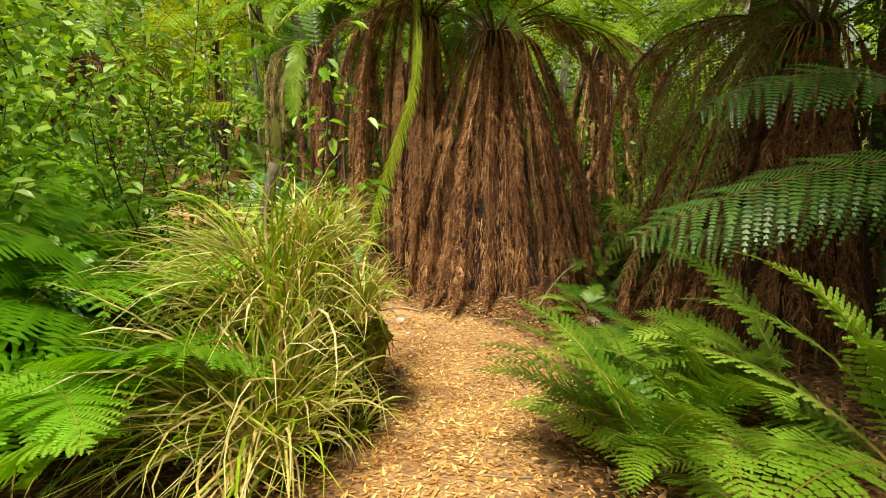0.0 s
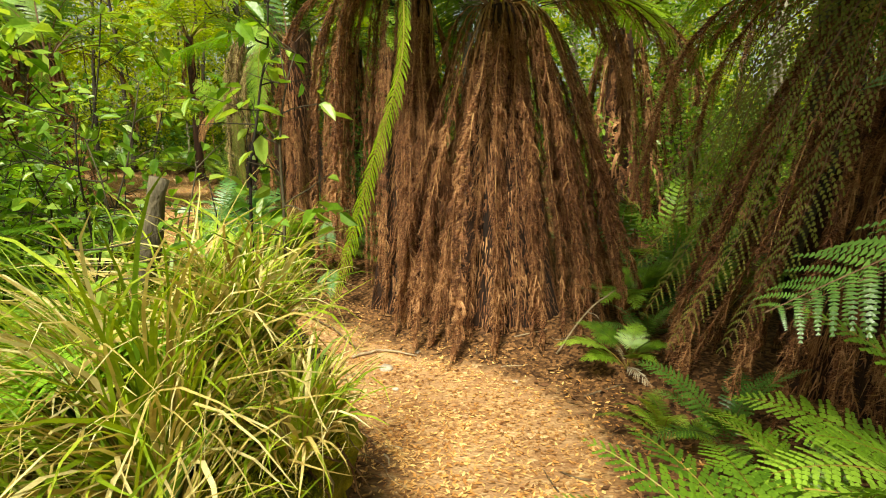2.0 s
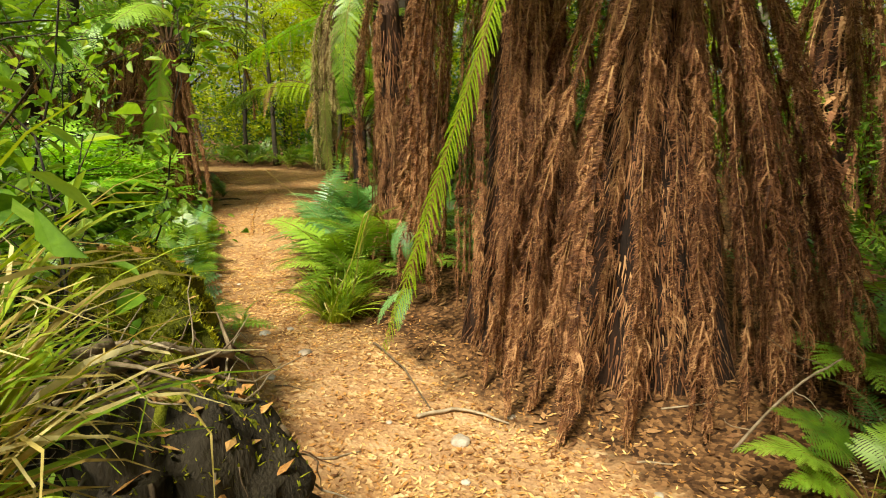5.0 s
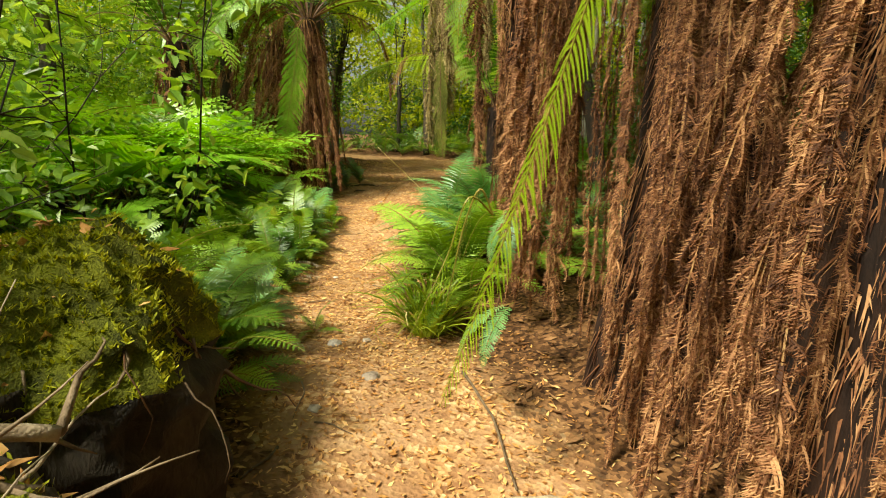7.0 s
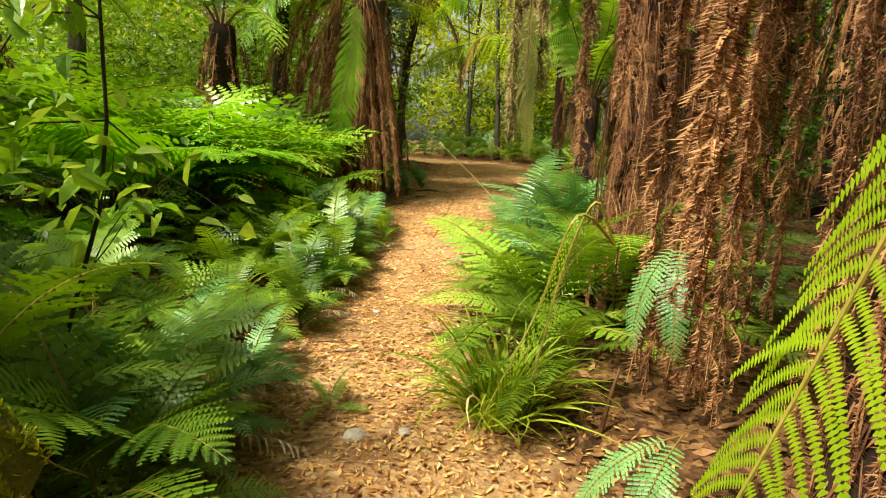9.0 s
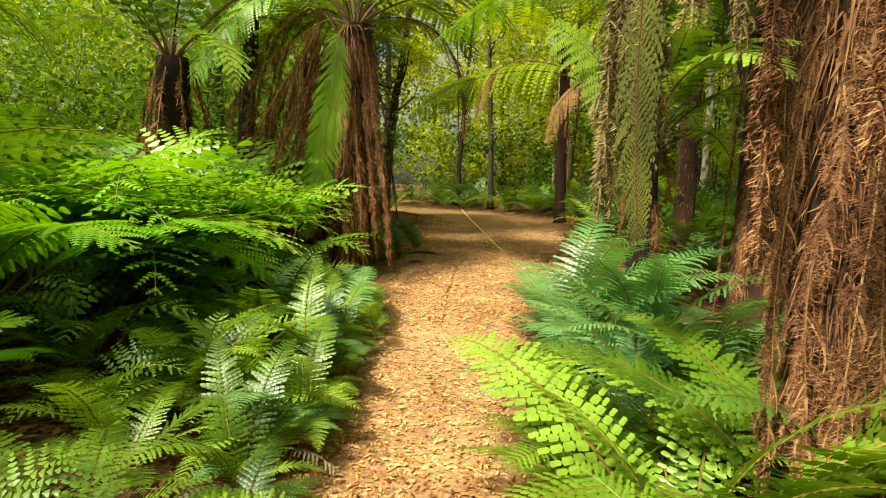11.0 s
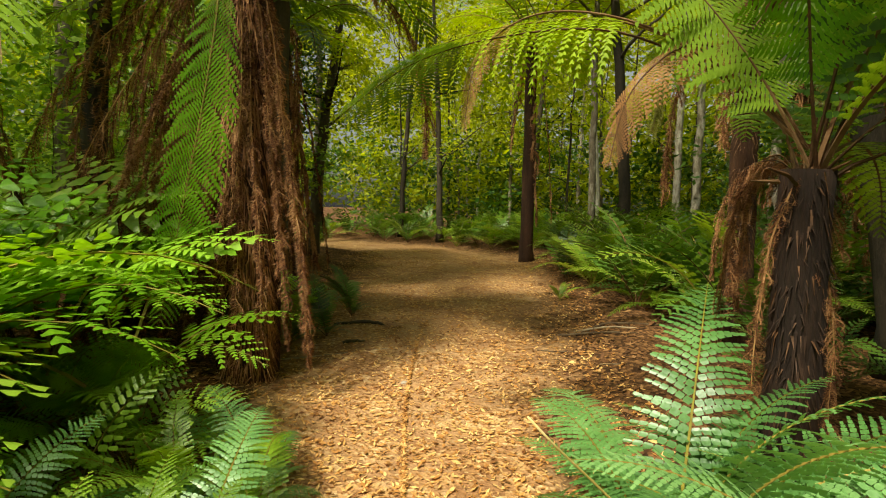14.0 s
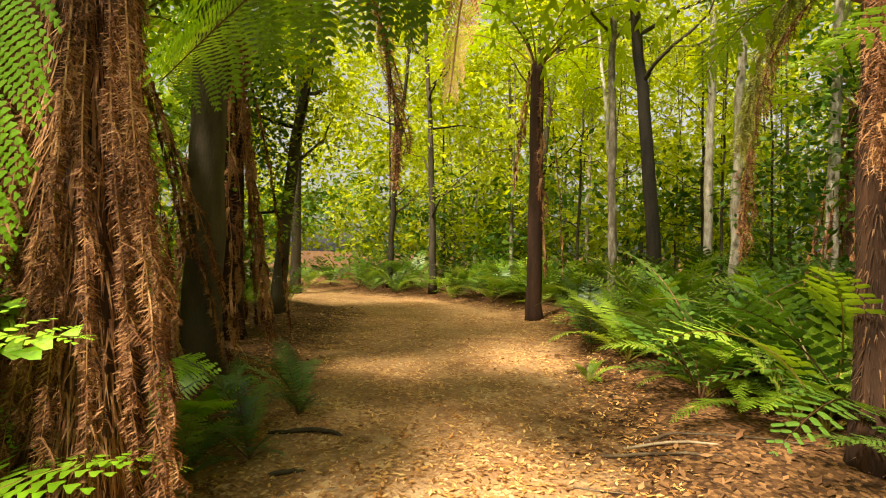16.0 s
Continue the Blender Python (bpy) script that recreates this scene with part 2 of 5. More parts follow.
def part(name, me, parent, label="", m=None):
    ob = new(name, me)
    ob.parent = parent
    if m is not None:
        ob.matrix_basis = m
    return tagged(ob, label)


def thing(name, label, category, x, y, z=None, group=""):
    ob = new(name)
    ob.empty_display_size = 0.1
    ob.location = (x, y, ground_z(x, y) if z is None else z)
    return tagged(ob, label, category, group)


def frond_mesh(name, L, el0, el1, npin, plen, npul, mats, seed=0, s0=0.12, shape="lance", fwd=25, wr=0.17, droop=0.25, radius=0.006, sway=0.0, ragged=0.0, vee=0.12, gap=1.0, n=25):
    """A pinnate frond that starts at the origin, heads for +y and rises el0 degrees, bending to el1 at its tip. mats: stalk, leaf."""
    rng = np.random.default_rng(seed)
    s = np.linspace(0, 1, n)
    el = np.radians(el0 + (el1 - el0) * s ** 1.3)
    y = np.concatenate([[0], np.cumsum(np.cos((el[1:] + el[:-1]) / 2))]) * L / (n - 1)
    z = np.concatenate([[0], np.cumsum(np.sin((el[1:] + el[:-1]) / 2))]) * L / (n - 1)
    x = sway * L * s ** 2
    C = np.stack([x, y, z], 1)
    B = Builder()
    B.tube(C, radius * (1 - 0.85 * s), 3, 0, False)
    T = np.gradient(C, axis=0)
    T /= np.linalg.norm(T, axis=1)[:, None]
    S = np.cross(T, np.array([0, 0, 1.0]) + 0 * T)
    S /= np.linalg.norm(S, axis=1)[:, None] + 1e-9
    Nn = np.cross(S, T)
    verts, faces = [], []
    f = (np.arange(npul) + 0.15) / npul
    for i in range(npin):
        q = (i + 0.5) / npin
        u = s0 + (1 - s0) * q ** 0.92
        k = min(u * (n - 1), n - 1.001)
        a = int(k)
        w = k - a
        c = C[a] * (1 - w) + C[a + 1] * w
        t, sd, nn = T[a], S[a], Nn[a]
        prof = (min(1.0, 0.55 + 1.6 * q) * (1 - q) ** 0.62 * 1.25 if shape == "lance" else (1 - q) ** 0.85 if shape == "tri" else min(1.0, 0.4 + 2.5 * q) * (1 - q ** 3) ** 0.9)
        for side in (-1, 1):
            if ragged and rng.random() < ragged:
                continue
            pl = plen * max(prof, 0.06) * rng.uniform(0.9, 1.08)
            fa = radians(fwd + rng.uniform(-5, 5) + 25 * q)
            d = math.cos(fa) * side * sd + math.sin(fa) * t + (vee + rng.uniform(-.08, .08)) * nn
            d /= np.linalg.norm(d)
            dr = droop * rng.uniform(0.7, 1.4)
            ax = c + np.outer(f, d) * pl - np.outer(f ** 2, [0, 0, 1.0]) * dr * pl
            step = np.vstack([np.diff(ax, axis=0), ax[-1:] - ax[-2:-1]])
            across = np.cross(nn, d)
            across /= np.linalg.norm(across) + 1e-9
            wid = pl * wr * (1 - f ** 1.6) ** 0.7 + 0.002
            for e in (-1, 1):
                jit = rng.uniform(0.85, 1.12, npul)[:, None]
                tip = ax + step * (0.18 if gap > 0.9 else 0.55) + e * across * (wid[:, None] * jit) - np.outer(wid, [0, 0, 1.0]) * 0.12
                b0, b1 = ax, ax + step * gap
                t1 = tip + step * (0.74 if gap > 0.9 else 0.28)
                base = len(verts)
                block = np.stack([b0, b1, t1, tip], 1).reshape(-1, 3)
                verts.extend(map(tuple, block))
                for j in range(npul):
                    o = base + 4 * j
                    faces.append((o, o + 1, o + 2, o + 3) if e > 0 else (o + 3, o + 2, o + 1, o))
    B.add(verts, faces, 1)
    return B.mesh(name, mats)


def strand_mesh(name, line, npin, nsp, mats, seed, bare=0.12, plen=0.25, spread=0.055, spike=0.034, rachis=0.006, wide=0.0028, ribbon=0.0045):
    """A dead frond hanging along a line: bare stalk, then limp matted pinnae fringed with curled leaflets. mats: stalk, leaflets."""
    rng = np.random.default_rng(seed)
    C = smooth_line(line, 6)
    seg = np.concatenate([[0], np.cumsum(np.linalg.norm(np.diff(C, axis=0), axis=1))])
    total = seg[-1]

    def at(u):
        return np.stack([np.interp(u * total, seg, C[:, k]) for k in range(3)], -1)

    B = Builder()
    us = np.linspace(0, 1, 26)
    B.tube(at(us), rachis * (1 - 0.8 * us), 4, 0, False)
    for i in range(npin):
        u = bare + (0.97 - bare) * (i + rng.uniform(0, 1)) / npin
        p0 = at(np.array([u]))[0]
        t = at(np.array([min(u + 0.02, 1)]))[0] - at(np.array([u - 0.02]))[0]
        t /= np.linalg.norm(t) + 1e-9
        hang = t * 0.6 + np.array([0, 0, -0.7])
        hang /= np.linalg.norm(hang)
        ang = rng.uniform(0, 2 * math.pi)
        lat = np.array([math.cos(ang), math.sin(ang) * 0.7 + 0.35, 0.0])
        grow = min(1, (u - bare) / 0.15 + 0.3) * min(1, (1.08 - u) / 0.2)
        pl = plen * rng.uniform(0.7, 1.25) * (0.5 + 0.5 * grow)
        curve, reach = rng.uniform(1.3, 2.8), spread * rng.uniform(0.3, 1.2) * grow
        twist, turn = rng.uniform(0, 6.28), rng.uniform(-4, 4)

        def axis(k):
            p = p0 + np.outer(k, hang) * pl + np.outer(np.sin(k * curve), lat) * reach
            p[:, 2] = np.maximum(p[:, 2], 0.004)
            return p

        across = np.cross(hang, lat)
        across /= np.linalg.norm(across) + 1e-9
        front = np.cross(across, hang)
        kr = np.linspace(0, 1, 6)
        a = axis(kr)
        g = (twist + turn * kr)[:, None]
        w = (np.cos(g) * across + np.sin(g) * front) * (ribbon * (1.1 - 0.8 * kr))[:, None]
        B.add(np.concatenate([a - w, a + w]), [(m, m + 1, m + 7, m + 6) for m in range(5)], 1)
        k = np.linspace(0.01, 1, nsp)
        a = axis(k)
        for e in (-1, 1):
            g = (twist + turn * k + rng.normal(0, 0.5, nsp))[:, None]
            o = e * (np.cos(g) * across + np.sin(g) * front) + hang * rng.uniform(-0.1, 0.75, nsp)[:, None]
            o /= np.linalg.norm(o, axis=1)[:, None]
            ln = (spike * (1.15 - 0.6 * k) * (0.5 + 0.5 * grow) * rng.uniform(0.6, 1.35, nsp))[:, None]
            s = np.cross(o, hang)
            s = (s / (np.linalg.norm(s, axis=1)[:, None] + 1e-9) * 0.5 + hang * 0.8) * wide
            vs = np.stack([a - s, a + s, a + o * ln + hang * ln * 0.25], 1).reshape(-1, 3)
            B.add(vs, [(3 * m, 3 * m + 1, 3 * m + 2) for m in range(nsp)], 1)
    return B.mesh(name, mats)


def leaf_cloud(B, centres, radii, n, size, slot, rng, flat=0.75, narrow=0.42, fold=True):
    """n leaves scattered in clumps; each leaf is a folded blade of four triangles (or two)."""
    which = rng.integers(0, len(centres), n)
    d = rng.normal(0, 1, (n, 3))
    d /= np.linalg.norm(d, axis=1)[:, None]
    r = rng.uniform(0.25, 1, n) ** 0.6
    pos = np.array(centres)[which] + d * (np.array(radii)[which] * r)[:, None] * np.array([1, 1, flat])
    ax = rng.normal(0, 1, (n, 3)) + d * 0.7
    ax[:, 2] = ax[:, 2] * 0.5 - 0.35
    ax /= np.linalg.norm(ax, axis=1)[:, None]
    up = rng.normal(0, 0.55, (n, 3)) + np.array([0, 0, 1.0])
    sd = np.cross(ax, up)
    sd /= np.linalg.norm(sd, axis=1)[:, None] + 1e-9
    nn = np.cross(sd, ax)
    L = (size * rng.uniform(0.6, 1.35, n))[:, None]
    W = L * narrow * 0.5
    a, c = pos, pos + ax * L
    m = pos + ax * L * 0.45
    if fold:
        lift, q1, q2 = nn * W * 0.45, pos + ax * L * 0.28, pos + ax * L * 0.66
        vs = np.stack([a, q1 + sd * W + lift, q2 + sd * W * 0.85 + lift - nn * L * 0.03, c - nn * L * 0.1, q2 - sd * W * 0.85 + lift - nn * L * 0.03, q1 - sd * W + lift], 1).reshape(-1, 3)
        fs = []
        for i in range(n):
            o = 6 * i
            fs += [(o, o + 1, o + 2, o + 3), (o + 3, o + 4, o + 5, o)]
    else:
        vs = np.stack([a, m + sd * W, c, m - sd * W], 1).reshape(-1, 3)
        fs = [(4 * i, 4 * i + 1, 4 * i + 2, 4 * i + 3) for i in range(n)]
    B.add(vs, fs, slot)


def wander(p, d, length, steps, rng, wob=0.12, pull=(0, 0, 0)):
    """A crooked line from p in direction d."""
    p, d = np.array(p, float), np.array(d, float)
    d /= np.linalg.norm(d)
    out = [p.copy()]
    for _ in range(steps):
        d = d + rng.normal(0, wob, 3) + np.array(pull)
        d /= np.linalg.norm(d)
        p = p + d * length / steps
        out.append(p.copy())
    return np.array(out)


# ---- ground ----
def axis_steps(lo, hi, step, far):
    mid = list(np.arange(lo, hi + 1e-6, step))
    out, d = [], step
    v = hi
    while v < far:
        d *= 1.35
        v += d
        out.append(v)
    low, d, v = [], step, lo
    while v > -far:
        d *= 1.35
        v -= d
        low.append(v)
    return low[::-1] + mid + out


def build_ground():
    xs, ys = axis_steps(-9.5, 3.2, 0.1, 600), axis_steps(-0.5, 20, 0.1, 600)
    vs, tro = [], []
    for yv in ys:
        for xv in xs:
            vs.append((xv, yv, ground_z(xv, yv)))
            tro.append(min(max(0.5 - off_path(xv, yv) * (1.3 if yv < 11.5 else 0.55), 0), 1))
    w = len(xs)
    fs = [(j * w + i, j * w + i + 1, (j + 1) * w + i + 1, (j + 1) * w + i) for j in range(len(ys) - 1) for i in range(w - 1)]
    me = bpy.data.meshes.new("ground")
    me.from_pydata(vs, [], fs)
    at = me.attributes.new("trodden", "FLOAT", "POINT")
    at.data.foreach_set("value", tro)
    me.polygons.foreach_set("use_smooth", [True] * len(fs))
    me.materials.append(M_GROUND)
    tagged(new("ground", me), "forest floor with a trodden earth footpath under leaf litter", "ground", kind="structure")


build_ground()

# ---- shared fern meshes ----
BENDS = [(78, 5, .05), (64, -18, -.08), (50, -32, .1), (36, -28, -.05)]
TALL = [(82, -12, .1), (70, -25, -.1), (58, -30, .06)]
ARCH = [(75, -35, .05), (60, -50, -.06), (45, -60, .06), (30, -65, -.04)]


def frond_set(seed, bends, npin, plen, npul, mats, **more):
    return [frond_mesh("frond", 1.0, e0, e1, npin, plen, npul, mats, seed + k, sway=sw, **more) for k, (e0, e1, sw) in enumerate(bends)]


FRONDS = {
    "shield": frond_set(10, BENDS, 32, 0.14, 4, [M_STALK, M_FERN], droop=0.15, fwd=16, shape="even", wr=0.085),
    "blue": frond_set(20, BENDS, 30, 0.15, 4, [M_STALK, M_FERN_BLUE], droop=0.18, fwd=16, shape="even", wr=0.085),
    "finefern": frond_set(80, BENDS, 36, 0.15, 6, [M_STALK, M_FERN_BLUE], droop=0.25, fwd=16, shape="even", wr=0.058),
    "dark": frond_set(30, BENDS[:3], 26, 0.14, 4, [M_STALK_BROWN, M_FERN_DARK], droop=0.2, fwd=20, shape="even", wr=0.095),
    "bracken": frond_set(40, TALL, 17, 0.36, 12, [M_STALK, M_BRACKEN], s0=0.36, shape="tri", fwd=30, wr=0.19, droop=0.2, gap=0.9),
    "brackenmid": frond_set(50, TALL, 17, 0.34, 12, [M_STALK, M_FERN], s0=0.32, shape="tri", fwd=30, wr=0.19, droop=0.2, gap=0.9),
    "crown": frond_set(60, ARCH, 34, 0.17, 6, [M_STALK_BROWN, M_FERN], s0=0.14, shape="even", fwd=22, wr=0.07, droop=0.3, radius=0.008),
    "lime": frond_set(70, [(65, -60, .05), (40, -75, -.06)], 34, 0.16, 6, [M_STALK, M_LIME], s0=0.14, shape="even", fwd=22, wr=0.07, droop=0.4, radius=0.007),
    "grey": frond_set(90, [(45, -30, .1), (25, -20, -.1)], 18, 0.12, 5, [M_STALK_BROWN, M_DEAD_GREY], s0=0.15, shape="even", fwd=35, wr=0.09, droop=0.6, ragged=0.2),
}
FAR_FRONDS = {
    "shield": frond_set(110, BENDS, 18, 0.16, 2, [M_STALK, M_FERN], droop=0.15, fwd=18, shape="even", wr=0.10, n=11),
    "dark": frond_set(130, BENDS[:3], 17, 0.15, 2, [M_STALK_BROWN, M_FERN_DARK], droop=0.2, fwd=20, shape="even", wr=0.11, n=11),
    "bracken": frond_set(140, TALL, 10, 0.36, 6, [M_STALK, M_BRACKEN], s0=0.36, shape="tri", fwd=30, wr=0.12, droop=0.2, gap=0.8, n=11),
    "brackenmid": frond_set(150, TALL, 10, 0.34, 6, [M_STALK, M_FERN], s0=0.32, shape="tri", fwd=30, wr=0.12, droop=0.2, gap=0.8, n=11),
    "crown": frond_set(160, ARCH, 22, 0.17, 3, [M_STALK_BROWN, M_FERN], s0=0.14, shape="even", fwd=22, wr=0.09, droop=0.3, radius=0.008),
    "lime": frond_set(170, [(65, -60, .05), (40, -75, -.06)], 22, 0.16, 3, [M_STALK, M_LIME], s0=0.14, shape="even", fwd=22, wr=0.09, droop=0.4, radius=0.007),
}
FERN_WORDS = {
    "shield": "fresh green shield fern rosette growing beside the footpath",
    "blue": "blue-green shield fern with broad arching fronds by the path",
    "finefern": "large blue-green fern with finely cut arching fronds",
    "dark": "dark green fern clump on shaded forest floor",
    "bracken": "bright yellow-green bracken with feathery triangular fronds",
    "brackenmid": "mid-green bracken with feathery fronds among other ferns",
}


def fern(kind, x, y, L, n, spread=(0, 360), dead=0, z=None, tilt=None, far=False):
    rng = random.Random(round(x * 977 + y * 3511))
    root = thing("fern" if "bracken" not in kind else "bracken_fern", FERN_WORDS[kind], "fern", x, y, z, "ferns of the undergrowth")
    for k in range(n):
        ang = spread[0] + (spread[1] - spread[0]) * (k + rng.uniform(0.1, 0.9)) / n
        me = rng.choice((FAR_FRONDS if far else FRONDS)[kind])
        sc = L * rng.uniform(0.72, 1.12)
        while sc > 0.3 and off_path(x - math.sin(radians(ang)) * sc * 0.8, y + math.cos(radians(ang)) * sc * 0.8) < (-0.4 if y < 2.6 else -0.16):
            sc *= 0.85
        part("frond", me, root, "", pose(0, 0, 0, rng.uniform(-8, 8) if tilt is None else tilt, rng.uniform(-14, 14), ang) @ Matrix.Diagonal((sc, sc, sc * rng.uniform(0.9, 1.1), 1)))
    for k in range(dead):
        me = rng.choice(FRONDS["grey"])
        sc = L * rng.uniform(0.6, 0.9)
        part("dead_frond", me, root, "withered grey-brown frond", pose(0, 0, 0.02, 0, rng.uniform(-20, 20), rng.uniform(*spread)) @ Matrix.Diagonal((sc, sc, sc, 1)))
    return root


# strands of the skirts: reference height 3 m, reach 1 m
def skirt_line(seed, o0=0.18, o1=0.34):
    r = random.Random(seed)
    out, bow = r.uniform(o0, o1), r.uniform(-0.08, 0.12)
    line = [(0, 0.06, 2.9), (r.uniform(-.02, .02), out * 0.6, 3.02), (r.uniform(-.04, .04), out + 0.06, 2.86)]
    for k in range(1, 7):
        u = k / 6
        line.append((r.uniform(-.022, .022), out + 0.08 + (0.92 - out) * u + bow * math.sin(u * math.pi), 2.86 * (1 - u) + 0.03 * u))
    return line


STRANDS = [strand_mesh("dead_frond", skirt_line(s), 120, 17, [M_DEAD_PALE, M_DEAD], 200 + s, bare=0.10 + 0.12 * (s % 2), plen=0.15, spread=0.045, spike=0.028, wide=0.0028) for s in range(8)]
CONE = [strand_mesh("dead_frond", skirt_line(90 + s, 0.03, 0.14), 96, 15, [M_DEAD_PALE, M_DEAD], 260 + s, bare=0.1 + 0.1 * (s % 2), plen=0.13, spread=0.05, spike=0.036, wide=0.0032) for s in range(4)]
STRANDS_FAR = [strand_mesh("dead_frond", skirt_line(40 + s), 26, 9, [M_DEAD_PALE, M_DEAD], 240 + s, spike=0.055, wide=0.008, ribbon=0.02) for s in range(4)]


def hang_line(seed):
    r = random.Random(seed)
    a = r.uniform(-.1, .1)
    return [(0, 0.05, 0.9), (0, 0.35, 1.08), (a * .5, 0.75, 1.0), (a, 0.98, 0.72), (a * 1.3, 1.06, 0.38), (a * 1.2, 1.08, 0.01)]


HANGERS = [strand_mesh("dead_frond", hang_line(70 + s), 46, 26, [M_STALK_BROWN, M_DEAD], 300 + s, bare=0.2, plen=0.22) for s in range(3)]

LONG_HANGERS = [strand_mesh("dead_frond", [(x, y * 0.7, z * 3) for x, y, z in hang_line(80 + s)], 100, 15, [M_STALK_BROWN, M_DEAD], 320 + s, bare=0.12, plen=0.12, spread=0.04, spike=0.03, wide=0.0032) for s in range(4)]


def trunk_mesh(name, h, r0, r1, material, seed, bend=(0, 0), sides=14, rough=0.12, rings=None):
    rng = np.random.default_rng(seed)
    B = Builder()
    n = rings or max(6, int(h / 0.15))
    u = np.linspace(0, 1, n)
    pts = np.stack([bend[0] * u ** 1.5 + rng.normal(0, 0.006 * h / n * 4, n), bend[1] * u ** 1.5 + rng.normal(0, 0.006 * h / n * 4, n), h * u - 0.08 * (1 - u)], 1)
    B.tube(pts, (r0 + (r1 - r0) * u) * (1 + 0.5 * np.exp(-u * h / 0.25) * 0.6), sides, 0)
    vs = np.array(B.v)
    for i, p in enumerate(vs):
        c = pts[min(i // sides, n - 1)]
        d = p - c
        d[2] = 0
        g = math.atan2(d[1], d[0])
        vs[i] = p + d * rough * (noise.noise((math.cos(g) * 3, math.sin(g) * 3, p[2] * 1.2 + seed)) + 0.6 * noise.noise((math.cos(g) * 9, math.sin(g) * 9, p[2] * 3 + seed)))
    B.v = [tuple(p) for p in vs]
    return B.mesh(name, [material], True)


def tree_fern(label, x, y, crown, reach, strands, arcs, n_frond, L, seed, far=False, hangers=(), kinds=("crown",), trunk_r=0.17, arc_frond=(0, 360), lift=0.0, rope=(1.1, 1.6), thatch=0.55, rope_gap=14, meshes=None):
    """arcs: (from, to, weight) in degrees, 0 is +y, 90 is -x: where the dead skirt hangs. hangers: (angle, reach, height)."""
    r = random.Random(seed)
    gz = ground_z(x, y)
    root = thing("tree_fern", label, "tree fern", x, y, gz)
    H = crown - gz
    part("trunk", trunk_mesh("trunk", H, trunk_r * 1.25, trunk_r, M_FIBRE, seed), root, "dark fibrous trunk")
    if not far:
        tufts, fr = Builder(), np.random.default_rng(seed + 900)
        for _ in range(int(1500 * H / 2)):
            g, u = fr.uniform(0, 2 * math.pi), fr.uniform(0.02, 1)
            q = trunk_r * (1.25 - 0.25 * u) * 0.97
            p = np.array([q * math.cos(g), q * math.sin(g), H * u])
            o = np.array([math.cos(g), math.sin(g), 0]) * fr.uniform(0.01, 0.05) + np.array([0, 0, fr.uniform(-0.14, -0.02)]) + fr.normal(0, 0.012, 3)
            w = np.array([-math.sin(g), math.cos(g), 0]) * fr.uniform(0.002, 0.006)
            tufts.add([p - w, p + w, p + o], [(0, 1, 2)], int(fr.random() < 0.3))
        tagged(part("root_fibre", tufts.mesh("root_fibre", [M_FIBRE, M_STALK_BROWN]), root, "coarse brown root fibres"), kind="stuff")
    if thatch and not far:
        # the dark cone puts shade into the gaps between hanging ropes
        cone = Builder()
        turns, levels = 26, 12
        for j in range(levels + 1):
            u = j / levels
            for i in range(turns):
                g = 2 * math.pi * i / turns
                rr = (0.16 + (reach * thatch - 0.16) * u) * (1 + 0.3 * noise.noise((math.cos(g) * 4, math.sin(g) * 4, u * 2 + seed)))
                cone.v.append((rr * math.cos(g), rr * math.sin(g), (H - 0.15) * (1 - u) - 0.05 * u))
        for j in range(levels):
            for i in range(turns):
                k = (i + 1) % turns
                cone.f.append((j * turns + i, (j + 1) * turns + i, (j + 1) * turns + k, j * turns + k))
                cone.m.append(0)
        cr = np.random.default_rng(seed + 950)
        ring = np.array(cone.v)
        for _ in range(int(7500 * reach)):
            i = cr.integers(0, turns * levels)
            p = ring[i] + (ring[i + turns] - ring[i]) * cr.uniform(0, 1) + (ring[(i // turns) * turns + (i + 1) % turns] - ring[i]) * cr.uniform(0, 1)
            out = np.array([p[0], p[1], 0.0])
            out /= np.linalg.norm(out) + 1e-6
            side = np.array([-out[1], out[0], 0.0]) * cr.uniform(0.003, 0.008)
            cone.add([p - side, p + side, p + out * cr.uniform(0.01, 0.07) + np.array([0, 0, -cr.uniform(0.05, 0.25)]) + cr.normal(0, 0.02, 3)], [(0, 1, 2)], 1)
        part("inner_thatch", cone.mesh("inner_thatch", [M_FIBRE, M_DEAD]), root, "old-frond fibres over a dark cone that stands for shaded gaps")
    total = sum(a[2] for a in arcs) or 1
    for a0, a1, w, *longer in arcs:
        k = round(strands * w / total)
        for i in range(k):
            clump = max(1, round(abs(a1 - a0) * reach / rope_gap))          # strands hang together in ropes
            ang = a0 + (a1 - a0) * (i * clump // k + 0.5 + r.uniform(-1, 1) * (0.3 if rope_gap < 15 else 0.2 if rope_gap < 20 else 0.13)) / clump
            sr = reach * (longer or [1])[0] * (r.uniform(0.45, 0.8) if i % 3 == 0 else r.uniform(0.82, 1.12))
            gx, gy = x - math.sin(radians(ang)) * sr, y + math.cos(radians(ang)) * sr
            low = min(ground_z(gx, gy), gz + 0.1) if not lift else gz + lift * r.uniform(0.2, 1)
            wide = r.uniform(*rope)
            part("dead_frond", r.choice(STRANDS_FAR if far or w < 1.5 else meshes or STRANDS), root, "", pose(0, 0, low - gz, 0, 0, ang) @ Matrix.Diagonal((wide, sr, (crown - low) / 3.0, 1)))
    for ang, rr, hh in hangers:
        size = (1.25, rr / 0.7, hh / 3, 1) if hh > 1.9 else (1.2, rr, hh, 1)
        part("dead_frond", r.choice(LONG_HANGERS if hh > 1.9 else HANGERS), root, "limp brown frond hanging free", pose(0, 0, H - hh, 0, 0, ang) @ Matrix.Diagonal(size))
